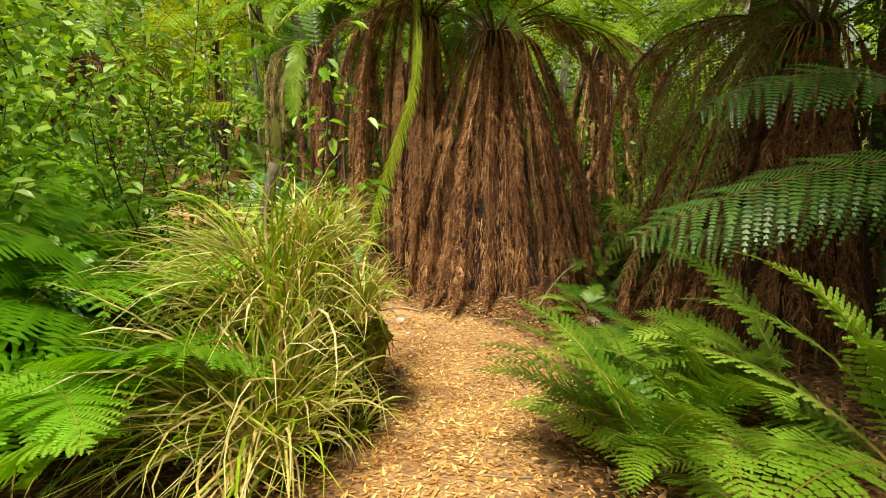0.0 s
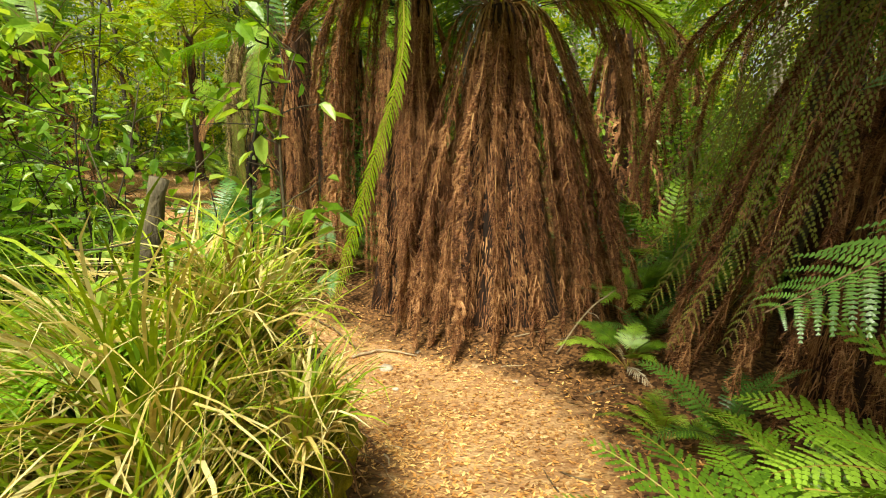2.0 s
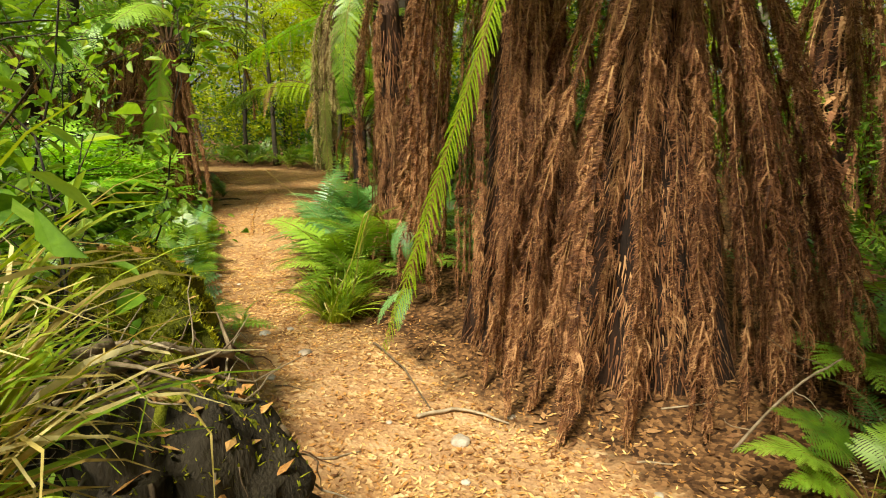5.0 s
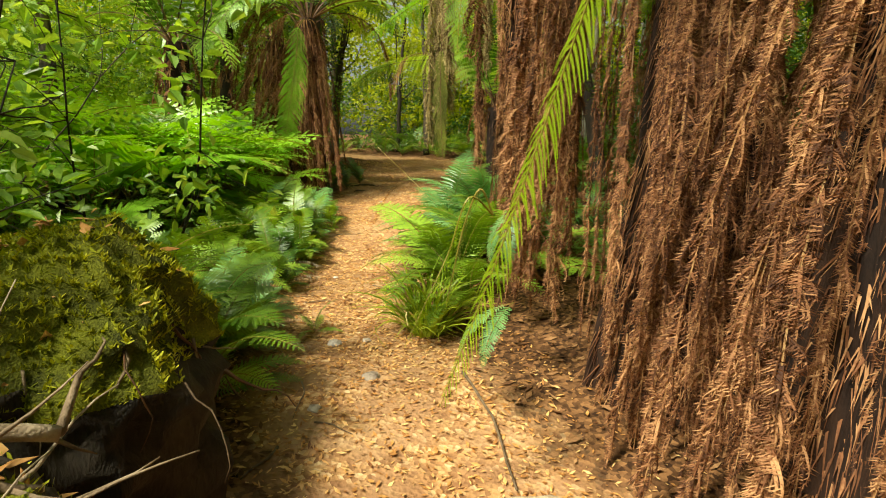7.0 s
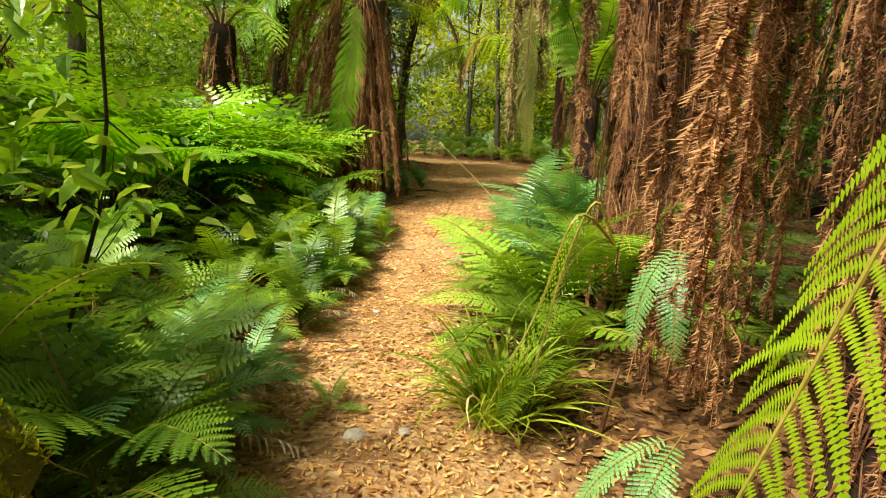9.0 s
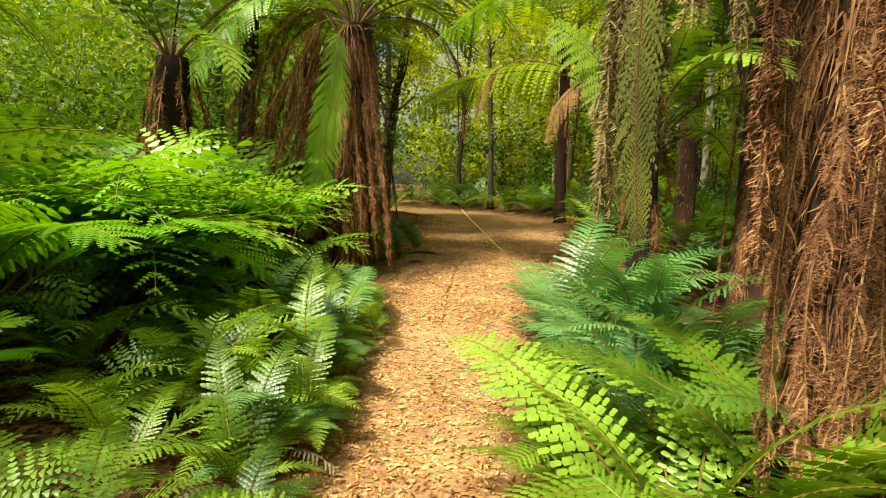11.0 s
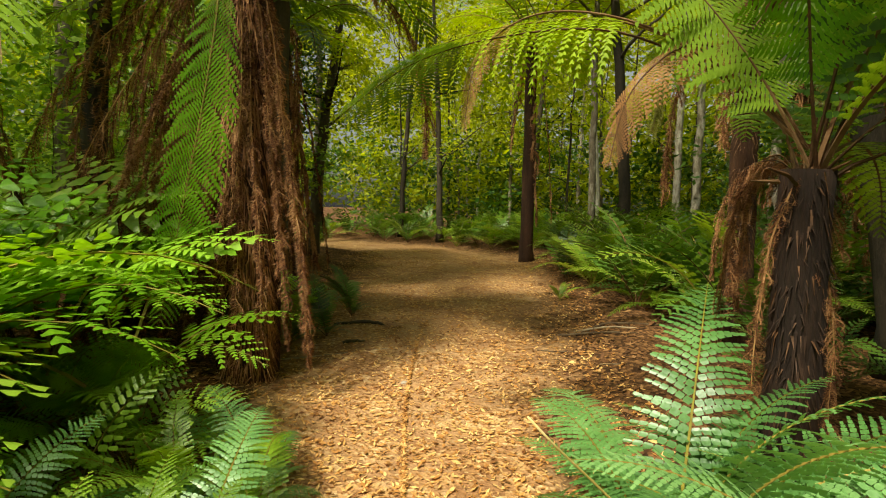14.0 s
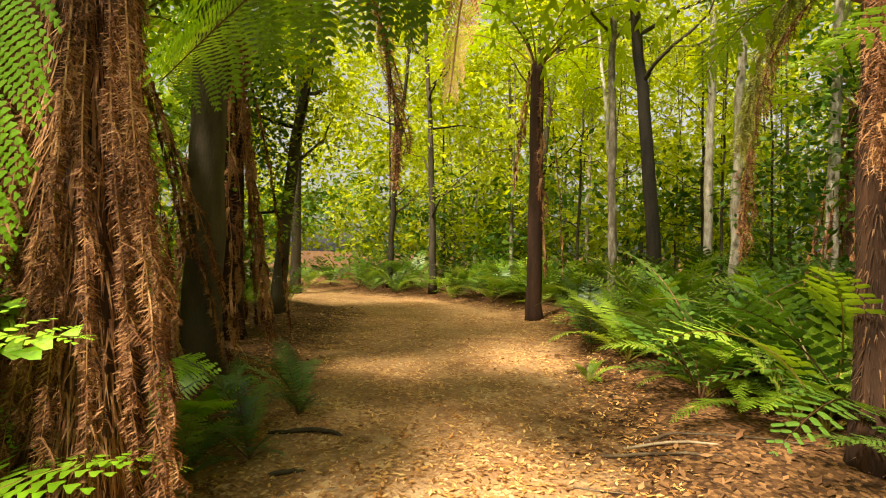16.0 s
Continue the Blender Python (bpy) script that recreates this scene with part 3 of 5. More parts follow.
    for i in range(n_frond):
        ang = arc_frond[0] + (arc_frond[1] - arc_frond[0]) * (i + r.uniform(0.1, 0.9)) / n_frond
        sc = L * r.uniform(0.85, 1.1)
        me = r.choice((FAR_FRONDS if far else FRONDS)[r.choice(kinds)])
        part("frond", me, root, "", pose(0, 0, H - 0.03, r.uniform(-6, 10), r.uniform(-12, 12), ang) @ Matrix.Translation((0, 0.05, 0)) @ Matrix.Diagonal((sc, sc, sc, 1)))
    for i in range(6 if not far else 0):
        B = Builder()
        g = r.uniform(0, 6.28)
        l = r.uniform(0.15, 0.4)
        d = Vector((math.cos(g), math.sin(g), r.uniform(0.2, 1.2))).normalized() * l
        B.tube([(0.0, 0, 0), tuple(d * 0.5), tuple(d + Vector((0, 0, -0.05)))], [0.012, 0.009, 0.004], 4)
        part("broken_stalk", B.mesh("broken_stalk", [M_STALK_BROWN]), root, "", pose(0, 0, H - 0.1))
    return root


ALL = [(0, 360, 1.0)]
tree_fern("tall tree fern wrapped in a skirt of hanging rust-brown dead fronds", 0.6, 7.15, 2.66, 1.12, 66, [(92, 295, 3.2), (-65, 92, 0.8), (225, 292, 1.5, 1.22)], 21, 2.1, 1, rope_gap=21, hangers=[(-75, 1.35, 1.5), (-95, 1.5, 1.2), (-60, 1.7, 1.3), (-110, 1.2, 1.8), (-82, 2.0, 0.9)])
b_fern = tree_fern("second tree fern head over the same brown frond skirt", -0.22, 7.4, 2.85, 0.75, 22, [(160, 225, 3.0), (225, 400, 1.0)], 18, 2.1, 2, thatch=0.62,
                   hangers=[(50 + 12 * k, 0.6 + 0.13 * (k * 5 % 4), 2.2 + 0.15 * (k * 3 % 5)) for k in range(8)] + [(96 + 9 * k, 0.42 + 0.05 * (k % 3), 2.95) for k in range(8)] + [(70, 1.2, 1.6), (85, 1.35, 1.3), (45, 1.5, 1.3)])
c_fern = tree_fern("shaded tree fern with a dark spreading skirt of dead fronds", 3.0, 4.95, 2.35, 1.3, 38, [(20, 170, 3.0), (170, 380, 1.0)], 18, 2.2, 3, hangers=[(60, 1.5, 1.5), (40, 1.3, 1.6)])
d_fern = tree_fern("tree fern beside the path with shaggy ropes of dead fronds", -6.42, 11.42, 2.8, 0.68, 26, [(60, 150, 2.4, 1.7)], 13, 2.3, 4, meshes=CONE, arc_frond=(-115, 115), rope=(1.3, 1.8), thatch=0.3, rope_gap=22, trunk_r=0.12,
                   hangers=[(95, 1.5, 2.5), (110, 1.3, 2.7), (80, 1.6, 2.2), (-50, 1.2, 1.2), (100, 1.2, 2.75)])
f_fern = tree_fern("shaggy tree fern leaning its mossy dead fronds over the path", -1.8, 8.8, 2.6, 0.24, 20, [(0, 360, 2.0)], 11, 1.9, 31, kinds=("crown", "dark"), trunk_r=0.1, thatch=0.45, arc_frond=(-170, 60), rope=(1.2, 1.6))
e_fern = tree_fern("low tree fern with upright green fronds and curled dead ones", -3.08, 11.15, 1.4, 0.2, 3, [(0, 360, 2.0)], 12, 1.5, 5, arc_frond=(175, 400), kinds=("crown", "dark"), trunk_r=0.095, lift=0.15, thatch=0, rope=(1.3, 1.7), hangers=[(26 * k, 0.26 + 0.05 * (k % 3), 0.45 + 0.1 * (k % 4)) for k in range(5)])
e2_fern = tree_fern("mossy shaggy tree fern trunk with living fronds above", -2.25, 11.4, 3.3, 0.3, 13, [(0, 360, 2.0)], 17, 2.3, 8, kinds=("dark", "dark", "crown"), trunk_r=0.17, thatch=0.6)
h_fern = tree_fern("dark-trunked tree fern at the side of the clearing", -3.35, 13.95, 2.75, 0.2, 0, [(0, 360, 2.0)], 22, 2.0, 9, kinds=("dark", "dark", "crown"), trunk_r=0.095, lift=0.3, thatch=0, rope=(1.2, 1.6))
tree_fern("slender tree fern behind the clearing with drooping lime fronds", -7.0, 18.8, 4.3, 0.45, 5, ALL, 14, 2.5, 6, far=True, kinds=("lime", "lime", "crown"), lift=2.4, trunk_r=0.10)
tree_fern("tree fern with dark fronds among bracken", -8.1, 10.3, 2.4, 0.7, 14, ALL, 17, 2.2, 10, far=True, kinds=("dark", "dark", "crown"))
for k, (fx, fy, fc, fr) in enumerate([(4.7, 13.3, 3.1, 0.9), (-8.3, 12.6, 2.6, 1.0), (-1.0, 14.6, 3.0, 0.8), (-8.3, 7.4, 2.2, 0.8), (2.6, 9.9, 2.7, 0.9), (-12.5, 15.0, 3.0, .8), (4.4, 7.8, 2.9, 0.9), (-2.6, 19.8, 3.2, .7), (-9.2, 14.6, 3.2, .7), (-1.9, 15.6, 3.3, .6)]):
    tree_fern("tree fern deeper in the forest with a brown skirt", fx, fy, fc + 0.2, fr, 22, ALL, 13, 2.1, 20 + k, far=True, hangers=[(40 + 70 * k, 1.2, 1.4)], kinds=("crown", "crown", "lime"))

# ---- undergrowth ferns along the walk ----
FERNS = [
    # kind, x, y, frond length, fronds, from, to, withered
    ("shield", 0.85, 2.3, 1.0, 17, -10, 200, 0), ("shield", 1.25, 2.6, 1.0, 14, 10, 190, 0), ("shield", 1.35, 3.0, 0.85, 11, 0, 360, 1), ("shield", 1.95, 2.2, 1.35, 10, 20, 150, 0),
    ("shield", 1.9, 3.0, 1.2, 10, 30, 180, 1), ("shield", 1.35, 4.55, 0.55, 8, 0, 360, 0), ("dark", 1.6, 4.3, 0.8, 9, 0, 360, 0),
    ("shield", 1.5, 1.2, 0.9, 10, 0, 360, 0), ("brackenmid", 1.45, 5.6, 0.6, 7, 0, 360, 2), ("dark", 2.2, 6.4, 0.8, 9, 0, 360, 2), ("brackenmid", 1.95, 6.9, 0.9, 7, 0, 360, 0), ("dark", 2.5, 7.4, 1.0, 9, 0, 360, 0), ("dark", 1.75, 6.05, 0.6, 8, 0, 360, 1), ("brackenmid", 2.9, 6.9, 1.1, 7, 0, 360, 0),
    ("bracken", -1.5, 3.2, 2.2, 5, 65, 160, 0), ("bracken", -1.75, 2.95, 2.2, 5, 65, 160, 0), ("bracken", -2.1, 3.5, 2.4, 6, 65, 200, 0), ("shield", -2.3, 5.95, 1.15, 12, 0, 360, 0), ("brackenmid", -2.5, 6.15, 1.4, 8, 0, 360, 1), ("shield", -2.75, 5.6, 1.2, 11, 0, 360, 0), ("bracken", -1.75, 2.25, 1.6, 6, 0, 360, 0), ("bracken", -2.1, 2.9, 1.95, 7, 0, 360, 0), ("bracken", -1.9, 3.25, 1.5, 6, 0, 360, 0),
    ("bracken", -2.9, 3.4, 2.0, 7, 0, 360, 0), ("bracken", -2.6, 2.1, 1.5, 6, 0, 360, 0), 
    ("bracken", -1.45, 1.75, 0.75, 2, 240, 300, 0), ("dark", -1.6, 1.4, 0.6, 7, 0, 360, 1), ("dark", -1.2, 2.3, 0.6, 8, 40, 200, 0),
    ("brackenmid", -3.4, 4.6, 1.4, 7, 0, 360, 0), ("brackenmid", -2.7, 4.5, 1.1, 6, 0, 360, 0), ("bracken", -3.8, 2.8, 1.7, 7, 0, 360, 0),
    ("shield", -2.5, 7.0, 0.3, 6, 0, 360, 0), ("blue", -2.75, 6.35, 0.8, 13, 190, 400, 2), ("blue", -2.95, 6.9, 0.65, 11, 180, 400, 2), ("dark", -3.2, 6.3, 0.85, 11, 0, 360, 7),
    ("shield", -3.5, 7.1, 0.95, 12, 0, 360, 1), ("dark", -3.4, 7.6, 0.6, 9, 200, 400, 4), ("brackenmid", -3.8, 6.6, 0.9, 7, 0, 360, 4),
    ("shield", -4.1, 7.6, 0.7, 10, 0, 360, 0), ("blue", -3.95, 8.2, 0.75, 11, 180, 420, 1), ("shield", -4.4, 8.4, 0.75, 11, 0, 360, 0),
    ("blue", -4.45, 9.05, 0.7, 11, 180, 420, 1), ("shield", -4.85, 9.05, 0.8, 12, 0, 360, 1), ("blue", -4.95, 9.75, 0.65, 10, 0, 360, 0),
    ("shield", -5.3, 10.0, 0.85, 12, 0, 360, 0), ("shield", -5.4, 8.0, 0.7, 10, 0, 360, 0), ("bracken", -5.0, 7.0, 1.1, 7, 0, 360, 0),
    ("bracken", -6.2, 9.0, 1.1, 8, 0, 360, 0), ("bracken", -6.0, 7.6, 2.1, 8, 0, 360, 0), ("bracken", -5.0, 5.8, 1.5, 7, 0, 360, 0),
    ("bracken", -6.8, 8.6, 2.3, 8, 0, 360, 0), ("brackenmid", -6.2, 10.1, 0.9, 7, 0, 360, 0), ("shield", -5.6, 10.5, 0.6, 9, 0, 360, 0),
    ("shield", -2.1, 8.25, 1.5, 18, 0, 300, 0), ("shield", -1.8, 8.65, 1.4, 12, 0, 360, 0), ("shield", -2.55, 8.75, 0.85, 11, 0, 360, 0), ("shield", -1.75, 7.85, 0.8, 10, 40, 260, 0),
    ("finefern", -2.6, 9.45, 1.15, 14, 0, 260, 0), ("finefern", -2.8, 10.2, 1.2, 14, 20, 260, 0), ("finefern", -2.3, 9.8, 1.25, 12, 0, 360, 0),
    ("blue", -3.05, 10.7, 0.95, 11, 0, 360, 0), ("dark", -1.6, 9.0, 1.1, 10, 0, 360, 0), ("dark", -1.5, 10.3, 1.0, 10, 0, 360, 0),
    ("shield", -4.0, 8.45, 0.95, 14, 150, 420, 0), ("shield", -4.35, 8.85, 1.0, 13, 120, 400, 0), ("shield", -4.6, 9.3, 0.95, 14, 150, 420, 0), ("finefern", -4.85, 9.6, 1.0, 12, 0, 360, 0), ("shield", -3.75, 7.9, 0.9, 13, 150, 420, 1), ("shield", -4.8, 9.95, 0.8, 14, 0, 360, 0), ("shield", -4.6, 8.2, 0.9, 13, 0, 360, 0), ("shield", -4.95, 8.6, 0.95, 13, 0, 360, 0), ("finefern", -5.3, 9.1, 0.95, 12, 0, 360, 0), ("finefern", -5.15, 10.3, 0.8, 13, 0, 360, 0), ("shield", -5.05, 9.4, 0.85, 13, 0, 360, 0), ("dark", -6.55, 12.45, 0.8, 12, 0, 360, 0), ("dark", -6.8, 13.15, 0.8, 12, 0, 360, 0), ("dark", -6.6, 12.0, 0.65, 10, 0, 360, 0), ("finefern", -3.45, 10.5, 1.4, 13, -150, 70, 0), ("finefern", -3.15, 10.1, 1.25, 11, -150, 70, 0), ("bracken", -1.75, 3.5, 2.0, 5, 70, 200, 0), ("bracken", -2.35, 4.0, 2.3, 6, 60, 210, 0), ("bracken", -2.1, 3.6, 2.0, 5, 60, 200, 0), ("bracken", -6.9, 12.3, 1.0, 5, 0, 360, 0), ("shield", -4.25, 14.9, 0.95, 11, 0, 360, 0), ("shield", -3.7, 14.5, 0.9, 11, 0, 360, 0), ("dark", -3.1, 13.7, 0.9, 10, 0, 360, 0), ("shield", -2.9, 14.9, 1.2, 10, 0, 360, 0), ("dark", -7.2, 13.6, 0.6, 9, 0, 360, 0),
    ("dark", -7.0, 12.1, 0.6, 8, 0, 360, 1), ("shield", -5.2, 15.0, 0.35, 6, 0, 360, 0), ("shield", -5.0, 15.7, 1.1, 11, 0, 360, 0), ("dark", -4.4, 15.6, 1.2, 11, 0, 360, 0), ("shield", -5.4, 16.6, 1.2, 10, 0, 360, 0), ("dark", -3.9, 15.2, 1.0, 10, 0, 360, 0), ("dark", -4.7, 16.4, 1.3, 10, 0, 360, 0), ("dark", -5.9, 17.6, 1.1, 10, 0, 360, 0),
]
for kind, fx, fy, fl, n, a0, a1, dd in FERNS:
    fern(kind, fx, fy, fl, n, (a0, a1), dd)

# fern beds at the far end of the walk and in the depth of the wood
bed = random.Random(12)
for x0, x1, y0, y1, n, lo, hi, kinds in [(-5.6, -2.2, 16.2, 20.0, 28, 1.0, 1.5, ("dark", "shield", "dark")), (-14.5, -6.5, 20.6, 23.0, 34, 0.9, 1.3, ("dark", "dark", "shield")),
                                        (-8.4, -5.4, 19.6, 22.0, 16, 0.8, 1.2, ("dark", "shield")), (-12.5, -8.6, 15.0, 19.5, 14, 0.7, 1.1, ("dark", "shield")),
                                        (-3.4, -0.8, 12.6, 15.5, 12, 0.6, 1.0, ("dark",)), (-9.5, -6.3, 4.5, 11.0, 44, 1.9, 2.7, ("bracken", "brackenmid")),
                                        (1.6, 5.5, 7.4, 12.5, 16, 0.8, 1.3, ("dark", "shield", "brackenmid")), (2.2, 4.6, 0.0, 4.0, 10, 0.9, 1.3, ("dark",)),
                                        (-6.0, -3.4, 0.5, 5.0, 12, 1.2, 1.7, ("bracken", "brackenmid")), (-6.6, -3.4, 5.8, 10.4, 30, 0.6, 0.9, ("shield", "shield", "brackenmid")), (-2.4, -1.0, 8.6, 11.0, 8, 0.5, 0.9, ("dark",)), (-3.5, 3.5, -4.0, -0.9, 10, 0.8, 1.1, ("dark", "shield")), (-5.0, -1.8, 14.3, 18.2, 26, 1.1, 1.6, ("dark", "shield", "dark")), (-11.0, -6.6, 20.2, 21.8, 22, 1.1, 1.5, ("dark", "shield")), (-7.6, -6.3, 12.6, 14.6, 8, 0.5, 0.8, ("dark",))]:
    for _ in range(n):
        fx, fy = bed.uniform(x0, x1), bed.uniform(y0, y1)
        if off_path(fx, fy) < 0.4:
            continue
        fern(bed.choice(kinds), fx, fy, bed.uniform(lo, hi), bed.randint(6, 8), far=True)


def line_frond(name, line, plen, npin, npul, mats, seed, wr=0.13, face=(-0.62, -0.75, 0.2), droop=0.3, start=0.12, end=0.99, gap=1.0, grow=2.0):
    """A single long frond along a line; its pinnae lie across the direction that it faces."""
    C = smooth_line(line, 6)
    rng = np.random.default_rng(seed)
    seg = np.concatenate([[0], np.cumsum(np.linalg.norm(np.diff(C, axis=0), axis=1))])
    at = lambda q: np.array([np.interp(q * seg[-1], seg, C[:, k]) for k in range(3)])
    B = Builder()
    u = np.linspace(0, 1, len(C))
    B.tube(C - C[0], 0.008 * (1 - 0.8 * u), 4, 0, False)
    f = (np.arange(npul) + 0.1) / npul
    for i in range(npin):
        q = start + (end - start) * (i + 0.5) / npin
        c = at(q) - C[0]
        t = at(min(q + 0.02, 1)) - at(q - 0.02)
        t /= np.linalg.norm(t)
        sd = np.cross(t, face)
        sd /= np.linalg.norm(sd)
        pl0 = plen * min(1, 0.35 + grow * q) * (1 - (q * 0.98) ** 5) ** 0.8
        for e in (-1, 1):
            pl = pl0 * rng.uniform(0.85, 1.1)
            d = e * sd * 0.8 + t * 0.5 + rng.normal(0, 0.07, 3)
            d /= np.linalg.norm(d)
            ax = c + np.outer(f, d) * pl - np.outer(f ** 2, [0, 0, 1.0]) * droop * pl * rng.uniform(0.7, 1.3)
            st = np.vstack([np.diff(ax, axis=0), ax[-1:] - ax[-2:-1]])
            ac = np.cross(d, np.cross(d, t))
            ac /= np.linalg.norm(ac) + 1e-9
            wid = (pl * wr * (1 - f ** 2) ** 0.7 + 0.003)[:, None]
            for g in (-1, 1):
                tip = ax + st * 0.55 + g * ac * wid
                vs = np.stack([ax, ax + st * gap, tip + st * 0.25, tip], 1).reshape(-1, 3)
                B.add(vs, [(4 * j, 4 * j + 1, 4 * j + 2, 4 * j + 3) for j in range(npul)], 1)
    return B.mesh(name, mats), Vector(C[0])


def grown_frond(owner, name, label, *args, **more):
    me, base = line_frond(name, *args, **more)
    return part(name, me, owner, label, Matrix.Translation(base - owner.location))


grown_frond(b_fern, "green_frond", "bright lime-green living frond hanging down the skirt", [(-0.3, 7.1, 2.85), (-0.28, 6.65, 3.0), (-0.27, 6.35, 2.65), (-0.27, 6.08, 2.11), (-0.38, 5.99, 1.66), (-0.55, 6.02, 1.18), (-0.72, 5.97, 0.62), (-0.9, 5.9, 0.06)], 0.135, 110, 26, [M_STALK, M_LIME], 5, wr=0.06, gap=0.95, droop=0.8, grow=0.75)
hung = thing("hanging_frond", "mossy lime-green frond drooping to the litter", "fern frond", -1.78, 7.0, ground_z(-1.78, 7.0))
part("stalk", trunk_mesh("stalk", 0.3, 0.012, 0.006, M_STALK_BROWN, 3, (0.05, 0.05), 5), hung, "brown stalk", pose(0.33, 0.55, 0))
grown_frond(hung, "frond", "", [(-1.45, 7.55, .55), (-1.54, 7.38, .67), (-1.62, 7.28, .34), (-1.7, 7.15, .05), (-1.78, 7.0, -.24)], 0.05, 44, 5, [M_STALK, M_LIME], 6, wr=0.07, droop=1.2, gap=0.6)
grown_frond(hung, "frond", "", [(-1.45, 7.55, .55), (-1.5, 7.45, .72), (-1.6, 7.42, .45), (-1.66, 7.38, .1), (-1.72, 7.36, -.18)], 0.05, 40, 5, [M_STALK, M_OLIVE], 16, wr=0.07, droop=1.2, gap=0.6)
grown_frond(d_fern, "green_frond", "long light-green frond hanging in front of the trunk", [(-6.4, 11.35, 2.8), (-6.33, 11.12, 2.62), (-6.31, 11.04, 2.3), (-6.35, 10.96, 1.75), (-6.43, 10.84, 1.0), (-6.5, 10.76, 0.45)], 0.23, 62, 13, [M_STALK, M_BRACKEN], 7, wr=0.085, gap=0.8, face=(0.8, -0.58, 0.1), droop=0.45)


def hanging_rope(owner, name, label, line, seed, mats, **more):
    """A dead frond of a tree fern that hangs along a line of its own."""
    base = Vector(line[0])
    me = strand_mesh(name, [tuple(Vector(p) - base + Vector((0, 0, 5))) for p in line], 90, 15, mats, seed, **more)
    part(name, me, owner, label, Matrix.Translation(base - Vector((0, 0, 5)) - owner.location))


# each rope of the tree fern beside the path: where it bends out, and where it ends
for k, (mx, my, mz, ex, ey, ez) in enumerate([(-6.28, 11.22, 1.8, -6.42, 11.16, 0.55), (-6.22, 11.26, 1.7, -6.1, 11.22, 0.2), (-6.1, 11.3, 1.7, -5.98, 11.34, 0.24), (-5.98, 11.3, 1.75, -5.72, 11.26, 0.16),
                                              (-6.02, 11.38, 1.6, -5.86, 11.42, 0.2), (-6.14, 11.36, 1.9, -6.05, 11.32, 0.75), (-6.4, 11.24, 1.7, -6.5, 11.1, 0.2), (-6.5, 11.2, 1.8, -6.66, 11.05, 0.3), (-6.34, 11.26, 1.5, -6.28, 11.12, 0.1), (-6.6, 11.2, 1.9, -6.85, 11.0, 0.2)]):
    hanging_rope(d_fern, "dead_frond", "shaggy rope of a rust-brown dead frond", [(-6.42, 11.4, 2.76), ((mx - 6.42) / 2, (my + 11.3) / 2, 2.72), (mx * .7 - 6.42 * .3, my * .7 + 11.4 * .3, 2.4), (mx, my, mz), ((mx + ex) / 2 + .03, (my + ey) / 2, (mz + ez) / 2), (ex, ey, ez)],
                 500 + k, [M_DEAD_PALE, M_DEAD], bare=0.1, plen=0.13, spread=0.055, spike=0.038, wide=0.0034)
for k, (mx, my, mz, ex, ey, ez) in enumerate([(-7.2, 11.2, 2.3, -7.7, 10.7, 0.7), (-7.05, 11.1, 2.1, -7.25, 10.9, 0.35), (-7.6, 11.0, 2.3, -8.0, 10.6, 1.05), (-7.0, 11.3, 2.3, -7.5, 10.95, 0.5)]):
    hanging_rope(d_fern, "dead_frond", "long dead frond arching out and down", [(-6.45, 11.4, 2.78), (-6.75, 11.3, 2.85), (mx, my, mz), ((mx + ex) / 2 - .05, (my + ey) / 2, (mz + ez) / 2 + .1), (ex, ey, ez)], 520 + k, [M_DEAD_PALE, M_DEAD], bare=0.12, plen=0.3, spread=0.07, spike=0.036, wide=0.0034)

for k, line in enumerate([[(-6.45, 11.4, 2.85), (-6.6, 11.1, 3.15), (-6.9, 10.6, 3.0), (-7.1, 10.2, 2.5), (-7.2, 9.95, 2.0)], [(-6.45, 11.4, 2.85), (-6.9, 11.2, 3.2), (-7.5, 10.9, 3.0), (-8.0, 10.6, 2.4), (-8.3, 10.4, 1.8)], [(-6.4, 11.4, 2.85), (-6.2, 11.0, 3.2), (-6.1, 10.5, 3.15), (-6.2, 10.0, 2.8)]]):
    grown_frond(d_fern, "green_frond", "broad light-green frond arching from the crown", line, 0.28, 46, 12, [M_STALK_BROWN, M_BRACKEN if k == 0 else M_FERN], 640 + k, wr=0.09, gap=0.85, face=(0.3, -0.5, 0.8), droop=0.4)

for k in range(8):
    ox, oy = 0.11 * math.cos(k * 2.4), 0.09 * math.sin(k * 2.4)
    hanging_rope(b_fern, "dead_frond", "thick shaggy rope of dead fronds", [(-0.25, 7.4, 2.82), (-0.6, 7.45, 2.95), (-0.92 + ox * .5, 7.52 + oy, 2.6), (-1.05 + ox, 7.58 + oy, 1.8), (-1.12 + ox, 7.6 + oy, 0.9), (-1.2 + ox * 1.5, 7.6 + oy * 1.3, -0.12 + 0.1 * (k % 3))], 660 + k, [M_DEAD_PALE, M_DEAD], bare=0.15, plen=0.14, spread=0.06, spike=0.036, wide=0.0034)

# mossy fronds that hang over the ferns at the path's edge
for k, (ox, oy, low) in enumerate([(.06, 0, 1.0), (.01, .04, 1.12), (.1, -.02, 1.08), (.13, .05, 1.25), (-.01, -.03, 0.95)]):
    hanging_rope(f_fern, "dead_frond", "limp mossy brown frond hanging free", [(-1.85, 8.8, 2.55), (-2.1, 8.75, 2.75), (-2.38 + ox * .6, 8.66 + oy, 2.6), (-2.5 + ox, 8.6 + oy, 2.2), (-2.52 + ox, 8.6 + oy, 1.7), (-2.52 + ox * 1.2, 8.59 + oy, low)], 540 + k, [M_STALK_BROWN, M_DEAD_MOSSY], bare=0.3, plen=0.14, spread=0.06, spike=0.036, wide=0.0034)
